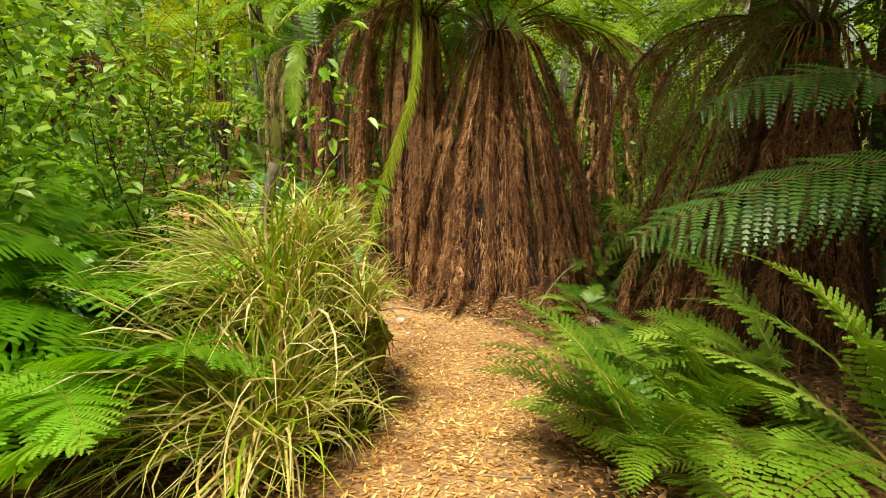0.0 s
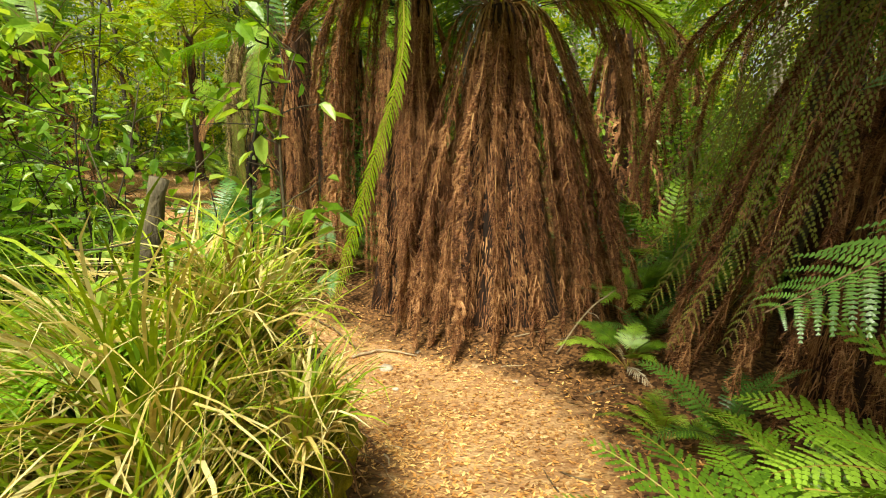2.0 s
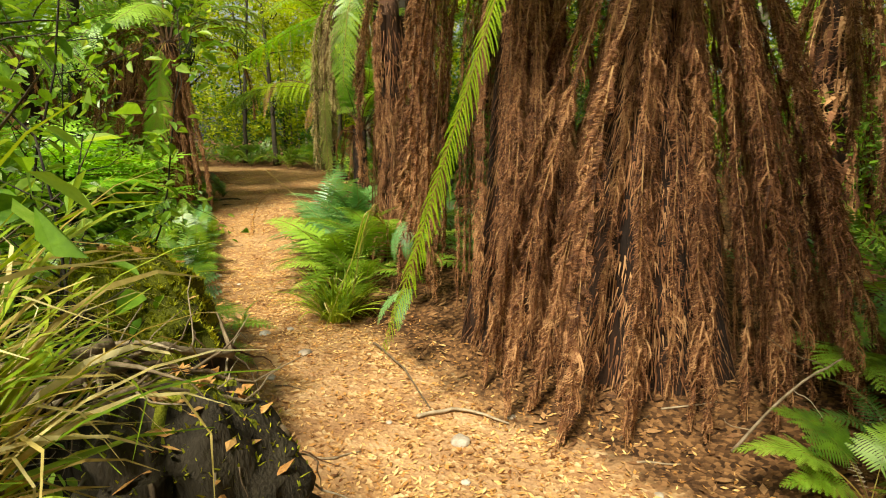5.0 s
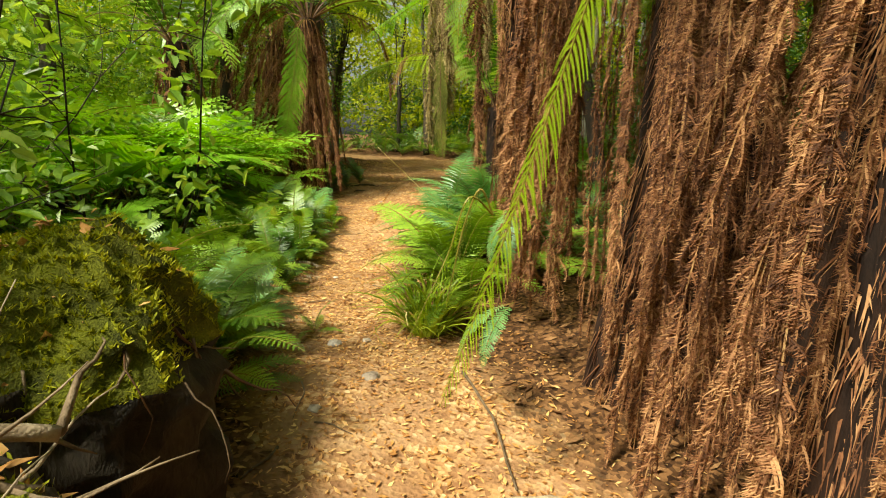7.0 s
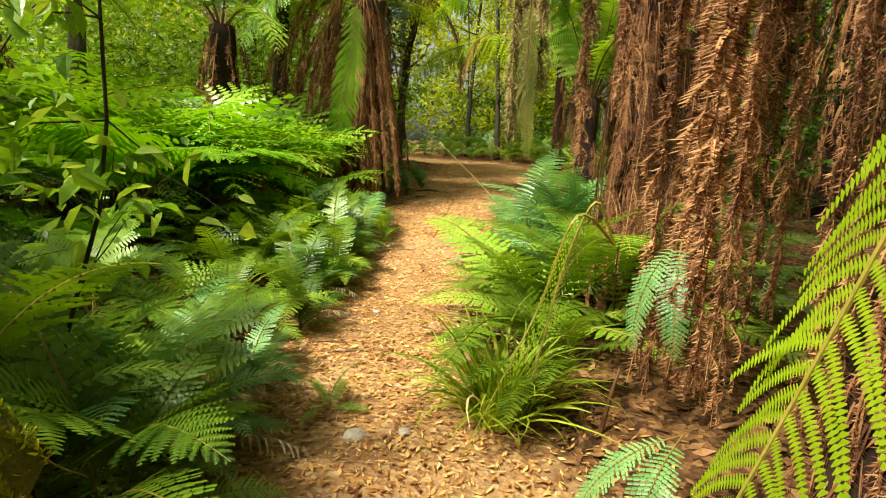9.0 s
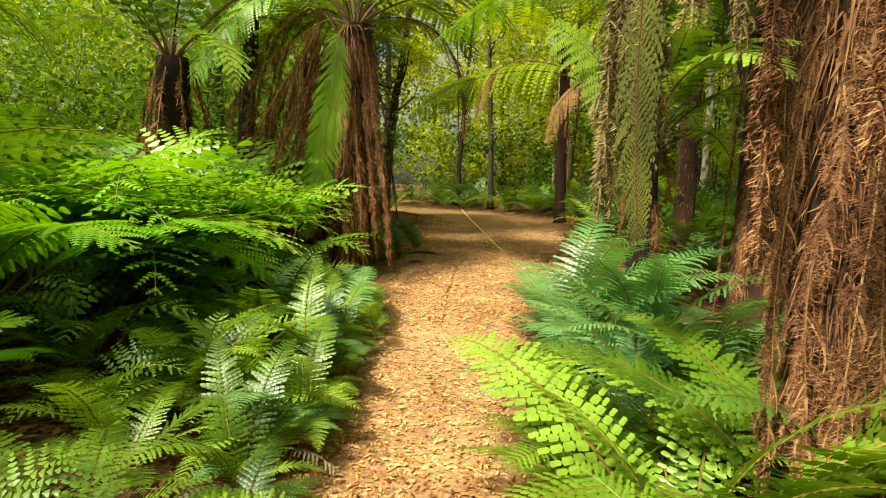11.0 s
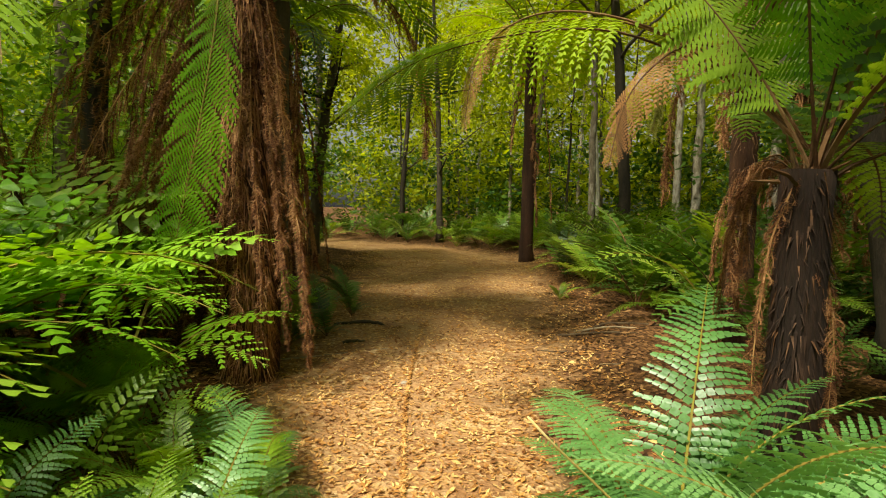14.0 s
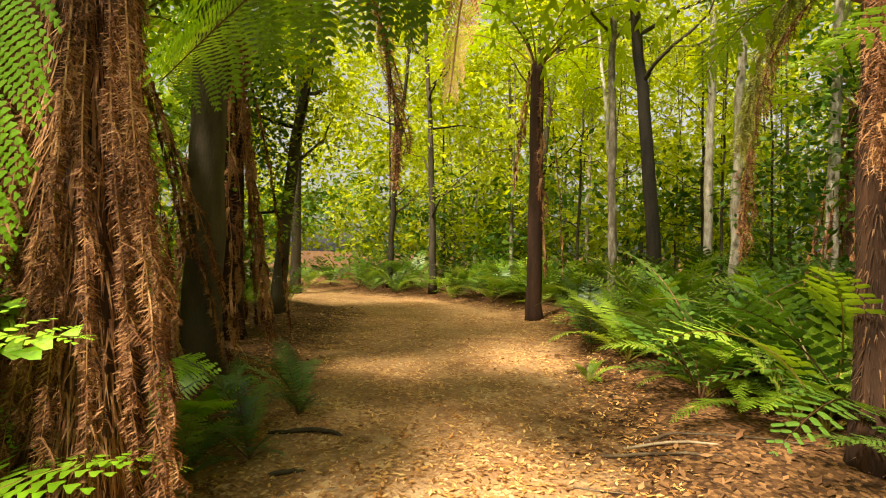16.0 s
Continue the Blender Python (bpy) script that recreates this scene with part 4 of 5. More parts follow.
for k, (ox, oy, top, low) in enumerate([(.08, -.02, 1.5, 0.86), (.0, .03, 1.4, 0.95)]):
    grown_frond(f_fern, "ageing_frond", "olive frond tip hanging among dead fronds", [(-1.85, 8.8, 2.55), (-2.2, 8.75, 2.7), (-2.45 + ox, 8.6 + oy, 2.3), (-2.5 + ox, 8.58 + oy, top), (-2.5 + ox * 1.5, 8.56 + oy, low)], 0.12, 50, 8, [M_STALK_BROWN, M_OLIVE], 560 + k, wr=0.10, gap=0.8, face=(-0.3, -0.95, 0.1), droop=1.0, start=0.62)
for k, (ex, ey, ez) in enumerate([(-2.2, 8.3, 1.55), (-2.15, 8.9, 1.6), (-1.75, 8.3, 1.1), (-2.0, 8.45, 0.8)]):
    hanging_rope(f_fern, "dead_frond", "limp brown frond hanging beside the trunk", [(-1.82, 8.8, 2.55), (-1.95, 8.7, 2.7), ((ex - 1.85) / 2, (ey + 8.8) / 2, 2.6), (ex, ey, 2.2), (ex, ey, ez)], 570 + k, [M_STALK_BROWN, M_DEAD_MOSSY if k < 2 else M_DEAD], bare=0.3, plen=0.13, spread=0.05, spike=0.034, wide=0.0032)
grown_frond(f_fern, "green_frond", "bright green frond drooping from the crown", [(-1.85, 8.75, 2.6), (-1.95, 8.5, 2.75), (-2.0, 8.25, 2.45), (-2.02, 8.15, 2.0), (-2.03, 8.12, 1.65)], 0.16, 44, 9, [M_STALK, M_FERN], 580, wr=0.10, gap=0.8, face=(0.35, -0.9, 0.1))

for k in range(5):
    g, low = radians(150 + 55 * k), 1.3 + 0.2 * (k * 3 % 4)
    cx, cy = math.cos(g), math.sin(g)
    hanging_rope(h_fern, "ageing_frond", "limp olive-brown frond hanging from the crown", [(-3.35, 13.95, 2.72), (-3.35 + .3 * cx, 13.95 + .3 * cy, 2.9), (-3.35 + .6 * cx, 13.95 + .6 * cy, 2.6), (-3.35 + .75 * cx, 13.95 + .75 * cy, 2.0), (-3.35 + .78 * cx, 13.95 + .78 * cy, low)], 680 + k, [M_STALK_BROWN, M_OLIVE if k % 2 else M_DEAD], bare=0.2, plen=0.16, spread=0.07, spike=0.036, wide=0.0034)

# ageing olive fronds that droop from the shaded tree fern
for k, (mx, my, mz, ex, ey, ez) in enumerate([(2.1, 4.72, 1.75, 1.42, 4.8, 0.12), (2.2, 4.5, 1.7, 1.6, 4.5, 0.2), (2.0, 4.95, 1.85, 1.4, 5.2, 0.2), (1.95, 4.8, 2.05, 1.3, 4.9, 1.1), (2.1, 5.2, 1.9, 1.45, 5.5, 0.5)]):
    grown_frond(c_fern, "ageing_frond", "dull olive frond drooping to the ground", [(3.0, 4.95, 2.33), (2.65, 4.85, 2.5), (mx, my, mz), ((mx + ex) / 2 + .08, (my + ey) / 2, (mz + ez) / 2), (ex, ey, ez)], 0.13, 44, 8, [M_STALK_BROWN, M_OLIVE], 590 + k, wr=0.09, gap=0.8, face=(-0.5, -0.8, 0.3), droop=0.9)

# a long frond of the low tree fern that arches over the path: green at the tip, withered behind
OVER = [(-3.08, 11.15, 1.48), (-3.35, 11.15, 1.75), (-3.8, 11.0, 1.98), (-4.3, 10.92, 2.0), (-4.75, 10.85, 1.9), (-5.15, 10.8, 1.66)]
grown_frond(e_fern, "green_frond", "arching frond with a green living tip over the path", OVER, 0.26, 44, 17, [M_STALK_BROWN, M_FERN], 8, wr=0.11, gap=0.6, face=(0, 0.2, 1.0), droop=0.7, start=0.68)
grown_frond(e_fern, "yellow_frond", "yellow-green hanging pinnae", [(-3.08, 11.15, 1.48), (-3.35, 11.22, 1.8), (-3.8, 11.1, 2.05), (-4.3, 11.0, 2.07), (-4.7, 10.95, 2.0)], 0.24, 34, 16, [M_STALK_BROWN, M_LIME], 9, wr=0.10, gap=0.55, face=(0, 0.2, 1.0), droop=1.4, start=0.5)
grown_frond(e_fern, "dead_frond", "withered brown frond curling down over the path", [(-3.08, 11.15, 1.48), (-3.25, 11.1, 1.75), (-3.5, 11.0, 1.9), (-3.72, 10.92, 1.72), (-3.8, 10.88, 1.4)], 0.11, 44, 12, [M_STALK_BROWN, M_DEAD_PALE], 10, wr=0.10, gap=0.5, face=(-0.3, -0.9, 0.2), droop=0.9, start=0.4)
grown_frond(e_fern, "dead_frond", "brown tuft of dead pinnae hanging over the path", [(-3.08, 11.15, 1.48), (-3.6, 11.05, 1.95), (-4.1, 10.98, 2.1), (-4.42, 10.95, 1.95), (-4.5, 10.94, 1.58)], 0.10, 40, 12, [M_STALK_BROWN, M_DEAD_PALE], 11, wr=0.10, gap=0.5, face=(-0.3, -0.9, 0.2), droop=0.9, start=0.72)
for k, line in enumerate([[(-3.05, 11.1, 1.38), (-3.1, 10.95, 1.75), (-3.15, 10.72, 2.12), (-3.22, 10.4, 2.35), (-3.3, 10.1, 2.38)], [(-3.05, 11.12, 1.38), (-2.95, 11.05, 1.8), (-2.8, 10.9, 2.2), (-2.7, 10.6, 2.45)], [(-3.06, 11.1, 1.38), (-3.25, 11.08, 1.75), (-3.5, 11.0, 2.1), (-3.8, 10.85, 2.35)], [(-3.05, 11.1, 1.38), (-3.0, 11.2, 1.9), (-3.05, 11.25, 2.4), (-3.1, 11.1, 2.8)]]):
    grown_frond(e_fern, "green_frond", "upright light-green frond with long combed pinnae", line, 0.27, 30, 12, [M_STALK_BROWN, M_BRACKEN if k < 2 else M_FERN], 610 + k, wr=0.11, gap=0.85, face=(0.1, -0.8, 0.6), droop=0.35, start=0.22)
grown_frond(e2_fern, "green_frond", "bright frond sweeping out over the path", [(-2.25, 11.4, 3.25), (-2.8, 11.25, 3.2), (-3.6, 11.1, 2.98), (-4.3, 10.95, 2.65), (-4.9, 10.75, 2.25)], 0.34, 44, 17, [M_STALK, M_BRACKEN], 12, wr=0.11, gap=0.6, face=(0, 0.2, 1.0), droop=0.5, start=0.3)
# all its fronds take the darker fern colour to stand for shade
g_fern = tree_fern("low tree fern by the start, its broad fronds coloured dark for shade", 2.95, 2.75, 1.25, 0.3, 8, [(0, 360, 2.0)], 7, 1.4, 33, kinds=("dark",), trunk_r=0.13, thatch=0.4, arc_frond=(150, 370))
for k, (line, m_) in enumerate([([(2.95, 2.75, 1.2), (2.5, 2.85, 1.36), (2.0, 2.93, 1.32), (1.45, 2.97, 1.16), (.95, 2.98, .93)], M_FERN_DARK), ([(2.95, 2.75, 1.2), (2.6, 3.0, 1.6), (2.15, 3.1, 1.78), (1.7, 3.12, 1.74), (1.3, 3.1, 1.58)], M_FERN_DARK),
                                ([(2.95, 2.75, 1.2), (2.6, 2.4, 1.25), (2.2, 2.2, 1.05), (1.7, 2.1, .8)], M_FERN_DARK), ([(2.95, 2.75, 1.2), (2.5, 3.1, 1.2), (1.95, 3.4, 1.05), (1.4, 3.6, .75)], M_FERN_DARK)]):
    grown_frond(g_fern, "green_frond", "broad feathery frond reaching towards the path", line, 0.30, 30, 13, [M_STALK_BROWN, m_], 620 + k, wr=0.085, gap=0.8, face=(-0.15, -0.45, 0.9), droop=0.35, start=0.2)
for k, (x, y, z, ang, L) in enumerate([(-1.05, 6.93, .7, 150, 0.36), (-0.95, 6.72, .25, 130, 0.4)]):
    root = thing("epiphyte_fern", "small blue-green fern growing on the dead frond skirt", "fern", x, y, z)
    for j in range(2):
        part("frond", FRONDS["blue"][3], root, "", pose(0, 0, 0, -72 if k != 1 else -50, 0, ang + 40 * j) @ Matrix.Diagonal((L, L, L, 1)))
# ---- tussock grass ----
def tussock(x, y, h, n, reach, seed, words, straw=0.45, trim=1.0, z=None):
    rng = np.random.default_rng(seed)
    root = thing("tussock_grass", words, "grass tussock", x, y, z)
    for name, share, material, lab in (("green_blades", 1 - straw, M_GRASS, "green arching blades"), ("dry_blades", straw, M_STRAW, "dry straw-coloured blades")):
        B = Builder()
        for _ in range(int(n * share)):
            g = rng.uniform(0, 2 * math.pi)
            b = rng.uniform(0, 1) ** 0.5 * 0.16 * reach / 0.6
            L = h * rng.uniform(0.65, 1.3)
            el = radians(rng.uniform(38, 88))
            bend = radians(rng.uniform(70, 150) if material is M_STRAW else rng.uniform(40, 125))
            k = np.linspace(0, 1, 8)
            e = el - bend * k ** 1.6
            yy = np.concatenate([[0], np.cumsum(np.cos(e[:-1]))]) * L / 7 + b
            zz = np.concatenate([[0], np.cumsum(np.sin(e[:-1]))]) * L / 7
            zz = np.maximum(zz, 0.01 + 0.02 * k - 0.1)
            gg = g + rng.normal(0, 0.25) + rng.normal(0, 0.7) * k ** 1.5
            P = np.stack([b * math.cos(g) + (yy - b) * np.cos(gg), b * math.sin(g) + (yy - b) * np.sin(gg), zz], 1)
            P[:, 0] = np.where(P[:, 0] > 0, P[:, 0] * trim, P[:, 0])
            sd = np.array([-math.sin(g), math.cos(g), rng.normal(0, .4)])
            w = (0.0066 * rng.uniform(0.6, 1.3) * (1 - k ** 2.5) + 0.0006)[:, None]
            vs = np.concatenate([P - sd * w, P + sd * w])
            B.add(vs, [(i, i + 1, i + 9, i + 8) for i in range(7)])
        part(name, B.mesh(name, [material]), root, lab)
    return root


tussock(-0.8, 2.5, 0.95, 900, 0.75, 1, "large tussock of arching green and straw-coloured grass", 0.52, 0.55)
tussock(-0.85, 2.95, 0.9, 620, 0.6, 2, "green and straw grass tussock on a mossy bank", 0.5, 0.6, 0.45)
tussock(-1.2, 2.85, 0.95, 260, 0.5, 3, "loose grass tussock behind a larger one", 0.5, 0.6)
tussock(-0.7, 3.35, 0.62, 420, 0.5, 8, "straw-coloured grass tussock on a mossy bank", 0.55, 0.6, 0.66)
tussock(-1.05, 3.2, 0.6, 320, 0.45, 9, "short grass hanging over a mossy bank", 0.45, 0.7, 0.55)
tussock(-0.45, 3.0, 0.4, 260, 0.35, 10, "dry grass hanging down the side of a bank", 0.6, 0.7, 0.5)
tussock(-1.85, 7.4, 0.5, 240, 0.4, 5, "small bright green grass tuft under ferns", 0.05)
tussock(-4.05, 8.55, 0.25, 70, 0.3, 6, "small bright green grass tuft at the path's edge", 0.05)
tussock(-0.5, 2.85, 0.35, 120, 0.3, 7, "short grass tuft at the path's edge", 0.3)


# ---- mossy stump, bank and branches ----
def mossy_lump(name, words, category, x, y, r, h, seed, flat=0.75, litter=30, tufts=500, mossy=0.52):
    rng = np.random.default_rng(seed)
    root = thing(name, words, category, x, y)
    B = Builder()
    nu, nv = 48, 22
    vs, fs = [], []
    for j in range(nv + 1):
        v = j / nv
        for i in range(nu):
            g = 2 * math.pi * i / nu
            prof = (0.86 + 0.14 * math.sin(v * 4.5)) if v < 0.35 else math.sqrt(max(0, 1 - ((v - 0.35) / 0.65) ** 2))
            rr = r * prof * (1 - 0.12 * math.sin(v * 3)) * (1 + 0.42 * noise.noise((math.cos(g) * 1.6, math.sin(g) * 1.6, v * 2 + seed)) + 0.24 * noise.noise((math.cos(g) * 5, math.sin(g) * 5, v * 6 + seed)) + 0.14 * noise.noise((math.cos(g) * 12, math.sin(g) * 12, v * 14 + seed)))
            vs.append((rr * math.cos(g), rr * math.sin(g), -0.1 + (h + 0.1) * (v ** flat) * (1 + 0.10 * noise.noise((math.cos(g) * 2 * prof, math.sin(g) * 2 * prof, seed)) + 0.05 * noise.noise((math.cos(g) * 7 * prof, math.sin(g) * 7 * prof, seed)))))
    for j in range(nv):
        for i in range(nu):
            k = (i + 1) % nu
            fs.append((j * nu + i, j * nu + k, (j + 1) * nu + k, (j + 1) * nu + i))
    fs.append(tuple(nv * nu + i for i in range(nu)))
    B.add(vs, fs, 0)
    top = [i for i, q in enumerate(fs[:-1]) if i // nu > nv * (mossy + 0.3 * noise.noise((math.cos(6.2832 * (i % nu) / nu) * 1.6, math.sin(6.2832 * (i % nu) / nu) * 1.6, seed)))]
    for i in top:
        B.m[i] = 1
    B.m[-1] = 1 if mossy < 0.6 else 0
    part("wood", B.mesh("wood", [M_BARK_DARK, M_MOSS], True), root, "dark rotten wood under moss")
    T = Builder()
    V = np.array(vs)
    for _ in range(tufts):
        i = rng.integers(int(nu * nv * 0.5), nu * nv)
        q = rng.uniform(0, 1)
        p = V[i] * (1 - q) + V[i + nu if rng.random() < 0.5 else (i + 1 if (i + 1) % nu else i)] * q + rng.normal(0, 0.003, 3)
        g = rng.uniform(0, 6.28)
        w = rng.uniform(0.002, 0.006)
        d = np.array([math.cos(g) * w, math.sin(g) * w, 0])
        u = np.array([rng.normal(0, .012), rng.normal(0, .012), rng.uniform(0.008, 0.022)])
        T.add([p - d, p + d, p + d * 0.5 + u, p - d * 0.6 + u * 0.8], [(0, 1, 2, 3)])
    tagged(part("moss", T.mesh("moss", [M_MOSS_TUFT]), root, "bright yellow-green moss"), kind="stuff")
    for _ in range(34):
        i = rng.integers(nu * 8, nu * 17)
        p = V[i] * np.array([1.03, 1.03, 1])
        w = wander(p, (p[0] * 0.5, p[1] * 0.5, -0.6 * r), rng.uniform(0.12, 0.4), 6, rng, 0.3, (0, 0, -0.12))
        w[:, 2] = np.maximum(w[:, 2], 0.01)
        R = Builder()
        R.tube(w, np.linspace(rng.uniform(0.003, 0.009), 0.0015, 7), 4)
        part("rootlet", R.mesh("rootlet", [M_TWIG if rng.random() < 0.5 else M_STALK_BROWN], True), root, "thin hanging root")
    if litter:
        for _ in range(litter):
            i = rng.integers(int(nu * nv * 0.6), nu * (nv + 1))
            p, g, l = V[i] * rng.uniform(0.6, 1.0), rng.uniform(0, 6.28), rng.uniform(0.04, 0.1)
            p[2] = V[i][2] + 0.025
            a, s = np.array([math.cos(g), math.sin(g), rng.normal(0, .3)]) * l, np.array([-math.sin(g), math.cos(g), rng.normal(0, .3)]) * l * 0.18
            F = Builder()
            F.add([p - a / 2, p + s, p + a / 2, p - s, p + np.array([0, 0, 0.006])], [(0, 1, 4), (1, 2, 4), (2, 3, 4), (3, 0, 4)])
            part("dead_leaf", F.mesh("dead_leaf", [M_LITTER]), root, "dry tan leaf")
    return root, V


stump, SV = mossy_lump("mossy_stump", "rotten tree stump capped with bright yellow-green moss", "tree stump", -2.0, 5.16, 0.52, 1.0, 3, 0.75, tufts=16000, litter=150)
mossy_lump("grassy_bank", "mossy earth bank overgrown with grass beside the path", "earth bank", -0.74, 3.0, 0.4, 0.62, 5, 0.8, litter=30, tufts=6000, mossy=0.3)
mossy_lump("grassy_bank", "raised clod of mossy earth under grass by the path", "earth bank", -0.74, 3.45, 0.4, 0.86, 6, 0.8, litter=40, tufts=8000, mossy=0.3)
# dark earth with little moss; its darkness also stands for overhanging shade
bank, BV = mossy_lump("mossy_bank", "undercut clod of dark earth and roots beside the path", "earth bank", -1.02, 4.4, 0.36, 0.8, 8, 0.8, tufts=900, litter=110, mossy=0.92)


def branch(name, words, pts, r0, r1, category="branch", group="", twigs=0, seed=0, material=None):
    rng = np.random.default_rng(seed)
    pts = np.array(pts, float)
    base = pts[0].copy()
    root = tagged(new(name), words, category, group)
    root.location = tuple(base)
    B = Builder()
    L = smooth_line(pts - base, 5)
    L += rng.normal(0, r0 * 0.25, L.shape)
    B.tube(L, np.linspace(r0, r1, len(L)) * rng.uniform(0.85, 1.15, len(L)), 6)
    part("limb", B.mesh("limb", [material or M_TWIG], True), root)
    for k in range(twigs):
        i = rng.integers(len(L) // 4, len(L))
        d = rng.normal(0, 1, 3)
        d[2] *= 0.4
        T = Builder()
        w = wander(L[i], d, rng.uniform(0.15, 0.4), 5, rng, 0.25)
        T.tube(w, np.linspace(r1 * 0.8, 0.0015, 6), 4)
        part("twig", T.mesh("twig", [material or M_TWIG], True), root)
    return root


branch("fallen_branch", "pale dead branch lying over a mossy bank", [(-1.11, 3.91, 0.71), (-1.13, 4.16, 0.68), (-1.13, 4.38, 0.62), (-1.01, 4.66, 0.51)], .03, .014, twigs=5, seed=1)
branch("fallen_branch", "grey forked dead branch on a heap of twigs", [(-1.04, 3.89, 0.66), (-1.06, 4.14, 0.63), (-1.07, 4.35, 0.58), (-0.96, 4.6, 0.44)], .02, .008, twigs=10, seed=2)
branch("fallen_branch", "thin dead branch reaching over the path's edge", [(-0.97, 3.95, 0.59), (-0.98, 4.13, 0.6), (-0.97, 4.28, 0.54), (-0.84, 4.53, 0.4)], .015, .006, twigs=8, seed=3)
heap = random.Random(8)
for k in range(5):
    x, y, z = -1.1 + heap.uniform(-.12, .1), 3.95 + 0.05 * k, 0.46 + heap.uniform(0, .16)
    dx, dy = heap.uniform(-.1, .25), heap.uniform(.3, .6)
    branch("fallen_branch", "thin pale dead branch in a heap on the bank", [(x, y - .1, z), (x + dx * .4, y + dy * .4, z + heap.uniform(-.02, .05)), (x + dx, y + dy, z - heap.uniform(.02, .12))], heap.uniform(.008, .014), .004, group="heap of dead branches", twigs=3, seed=60 + k)
branch("broken_stem", "leaning broken dead stem with rough bark", [(-1.25, 3.4, ground_z(-1.25, 3.4) - .02), (-1.16, 3.36, .5), (-1.05, 3.32, .95), (-.94, 3.31, 1.32)], .045, .03, "dead stem", seed=4, material=M_BARK)
branch("dead_stick", "dead stick lying in the litter by the bend", [(-.75, 6.1, ground_z(-.75, 6.1) + .015), (-.5, 6.25, ground_z(-.5, 6.25) + .03), (-.2, 6.2, ground_z(-.2, 6.2) + .02)], .014, .006, twigs=1, seed=5)
branch("dead_stick", "long thin dead stick beside the path", [(-1.35, 6.95, ground_z(-1.35, 6.95) + .02), (-1.0, 6.6, ground_z(-1.0, 6.6) + .03), (-.7, 6.2, ground_z(-.7, 6.2) + .02)], .009, .005, seed=6)
branch("dead_stick", "pale stick leaning out of the brown fronds", [(1.0, 6.05, ground_z(1.0, 6.05) + .01), (1.25, 6.05, .0), (1.5, 6.15, .15)], .01, .004, twigs=3, seed=7)
branch("dry_grass_stem", "thin pale dry stem slanting over the path", [(-2.65, 9.97, ground_z(-2.65, 9.97)), (-2.98, 9.68, .22), (-3.28, 9.42, .6), (-3.53, 9.2, .92)], .005, .002, "stem", seed=8, material=M_STRAW)
branch("mossy_root", "crooked dark root at the path's edge", [(-6.75, 12.8, ground_z(-6.75, 12.8)), (-6.45, 12.95, .12), (-6.25, 13.0, .09), (-6.0, 13.05, .03)], .02, .008, "tree root", seed=9, material=M_BARK_DARK)
branch("mossy_root", "dark knotted root rising from the litter", [(-6.3, 12.35, ground_z(-6.3, 12.35)), (-6.22, 12.4, .08), (-6.15, 12.5, .05), (-5.95, 12.55, -.02)], .016, .007, "tree root", seed=10, material=M_BARK_DARK)
branch("dead_stick", "dead stick lying across leaf litter", [(-6.7, 11.55, .0), (-6.2, 12.1, .02), (-5.75, 12.55, .06)], .014, .007, seed=12)
for k in range(3):
    y0 = 13.45 + 0.16 * k
    branch("dead_stick", "straight dead stick lying in leaf litter", [(-4.75 + .1 * k, y0, ground_z(-4.75, y0) + .015), (-4.3, y0 + .12, ground_z(-4.3, y0) + .02), (-3.8 + .08 * k, y0 + .3, ground_z(-3.8, y0) + .02)], .012, .006, group="sticks beside the clearing", seed=20 + k)
tw = np.random.default_rng(77)
for k in range(46):
    i = tw.integers(14, 120)
    side = tw.choice([-1, 1]) * (TRACK[i, 3] + tw.uniform(-0.25, 0.7))
    t = TRACK[min(i + 1, len(TRACK) - 1)] - TRACK[i - 1]
    nx, ny = -t[1], t[0]
    q = math.hypot(nx, ny)
    px, py = TRACK[i, 0] + nx / q * side, TRACK[i, 1] + ny / q * side
    g, L = tw.uniform(0, 6.28), tw.uniform(0.12, 0.4)
    pts = [(px + math.cos(g) * L * u + tw.normal(0, .01), py + math.sin(g) * L * u + tw.normal(0, .01), ground_z(px + math.cos(g) * L * u, py + math.sin(g) * L * u) + .008) for u in (0, .33, .66, 1)]
    B = Builder()
    C = smooth_line(np.array(pts) - np.array(pts[0]), 3)
    B.tube(C, np.linspace(0.007, 0.003, len(C)) * tw.uniform(0.6, 1.3), 5)
    ob = tagged(new("twig", B.mesh("twig", [M_TWIG], True)), "small dead twig lying in the leaf litter", "twig", "twigs on the ground")
    ob.location = pts[0]


def stone(x, y, r, seed, words):
    bm = bmesh.new()
    bmesh.ops.create_icosphere(bm, subdivisions=2, radius=r)
    for v in bm.verts:
        v.co *= 1 + 0.3 * noise.noise(v.co / r * 1.2 + Vector((seed, 0, 0)))
        v.co.z *= 0.5
    me = bpy.data.meshes.new("stone")
    bm.to_mesh(me)
    bm.free()
    me.materials.append(M_STONE)
    ob = tagged(new("stone", me), words, "stone", "stones on the footpath")
    ob.location = (x, y, ground_z(x, y) + r * 0.12)


for k, (sx, sy, r) in enumerate([(-1.75, 6.62, .05), (-1.79, 6.2, .035), (-2.24, 6.9, .045), (-.45, 5.95, .06), (-2.1, 7.05, .03), (-.35, 5.6, .025), (-.2, 6.3, .03), (.6, 5.7, .025), (-5.4, 11.9, .025), (-3.3, 8.2, .025), (-.9, 6.0, .02)]):
    stone(sx, sy, r, k * 3.1, "pale flat stone half sunk in the path")


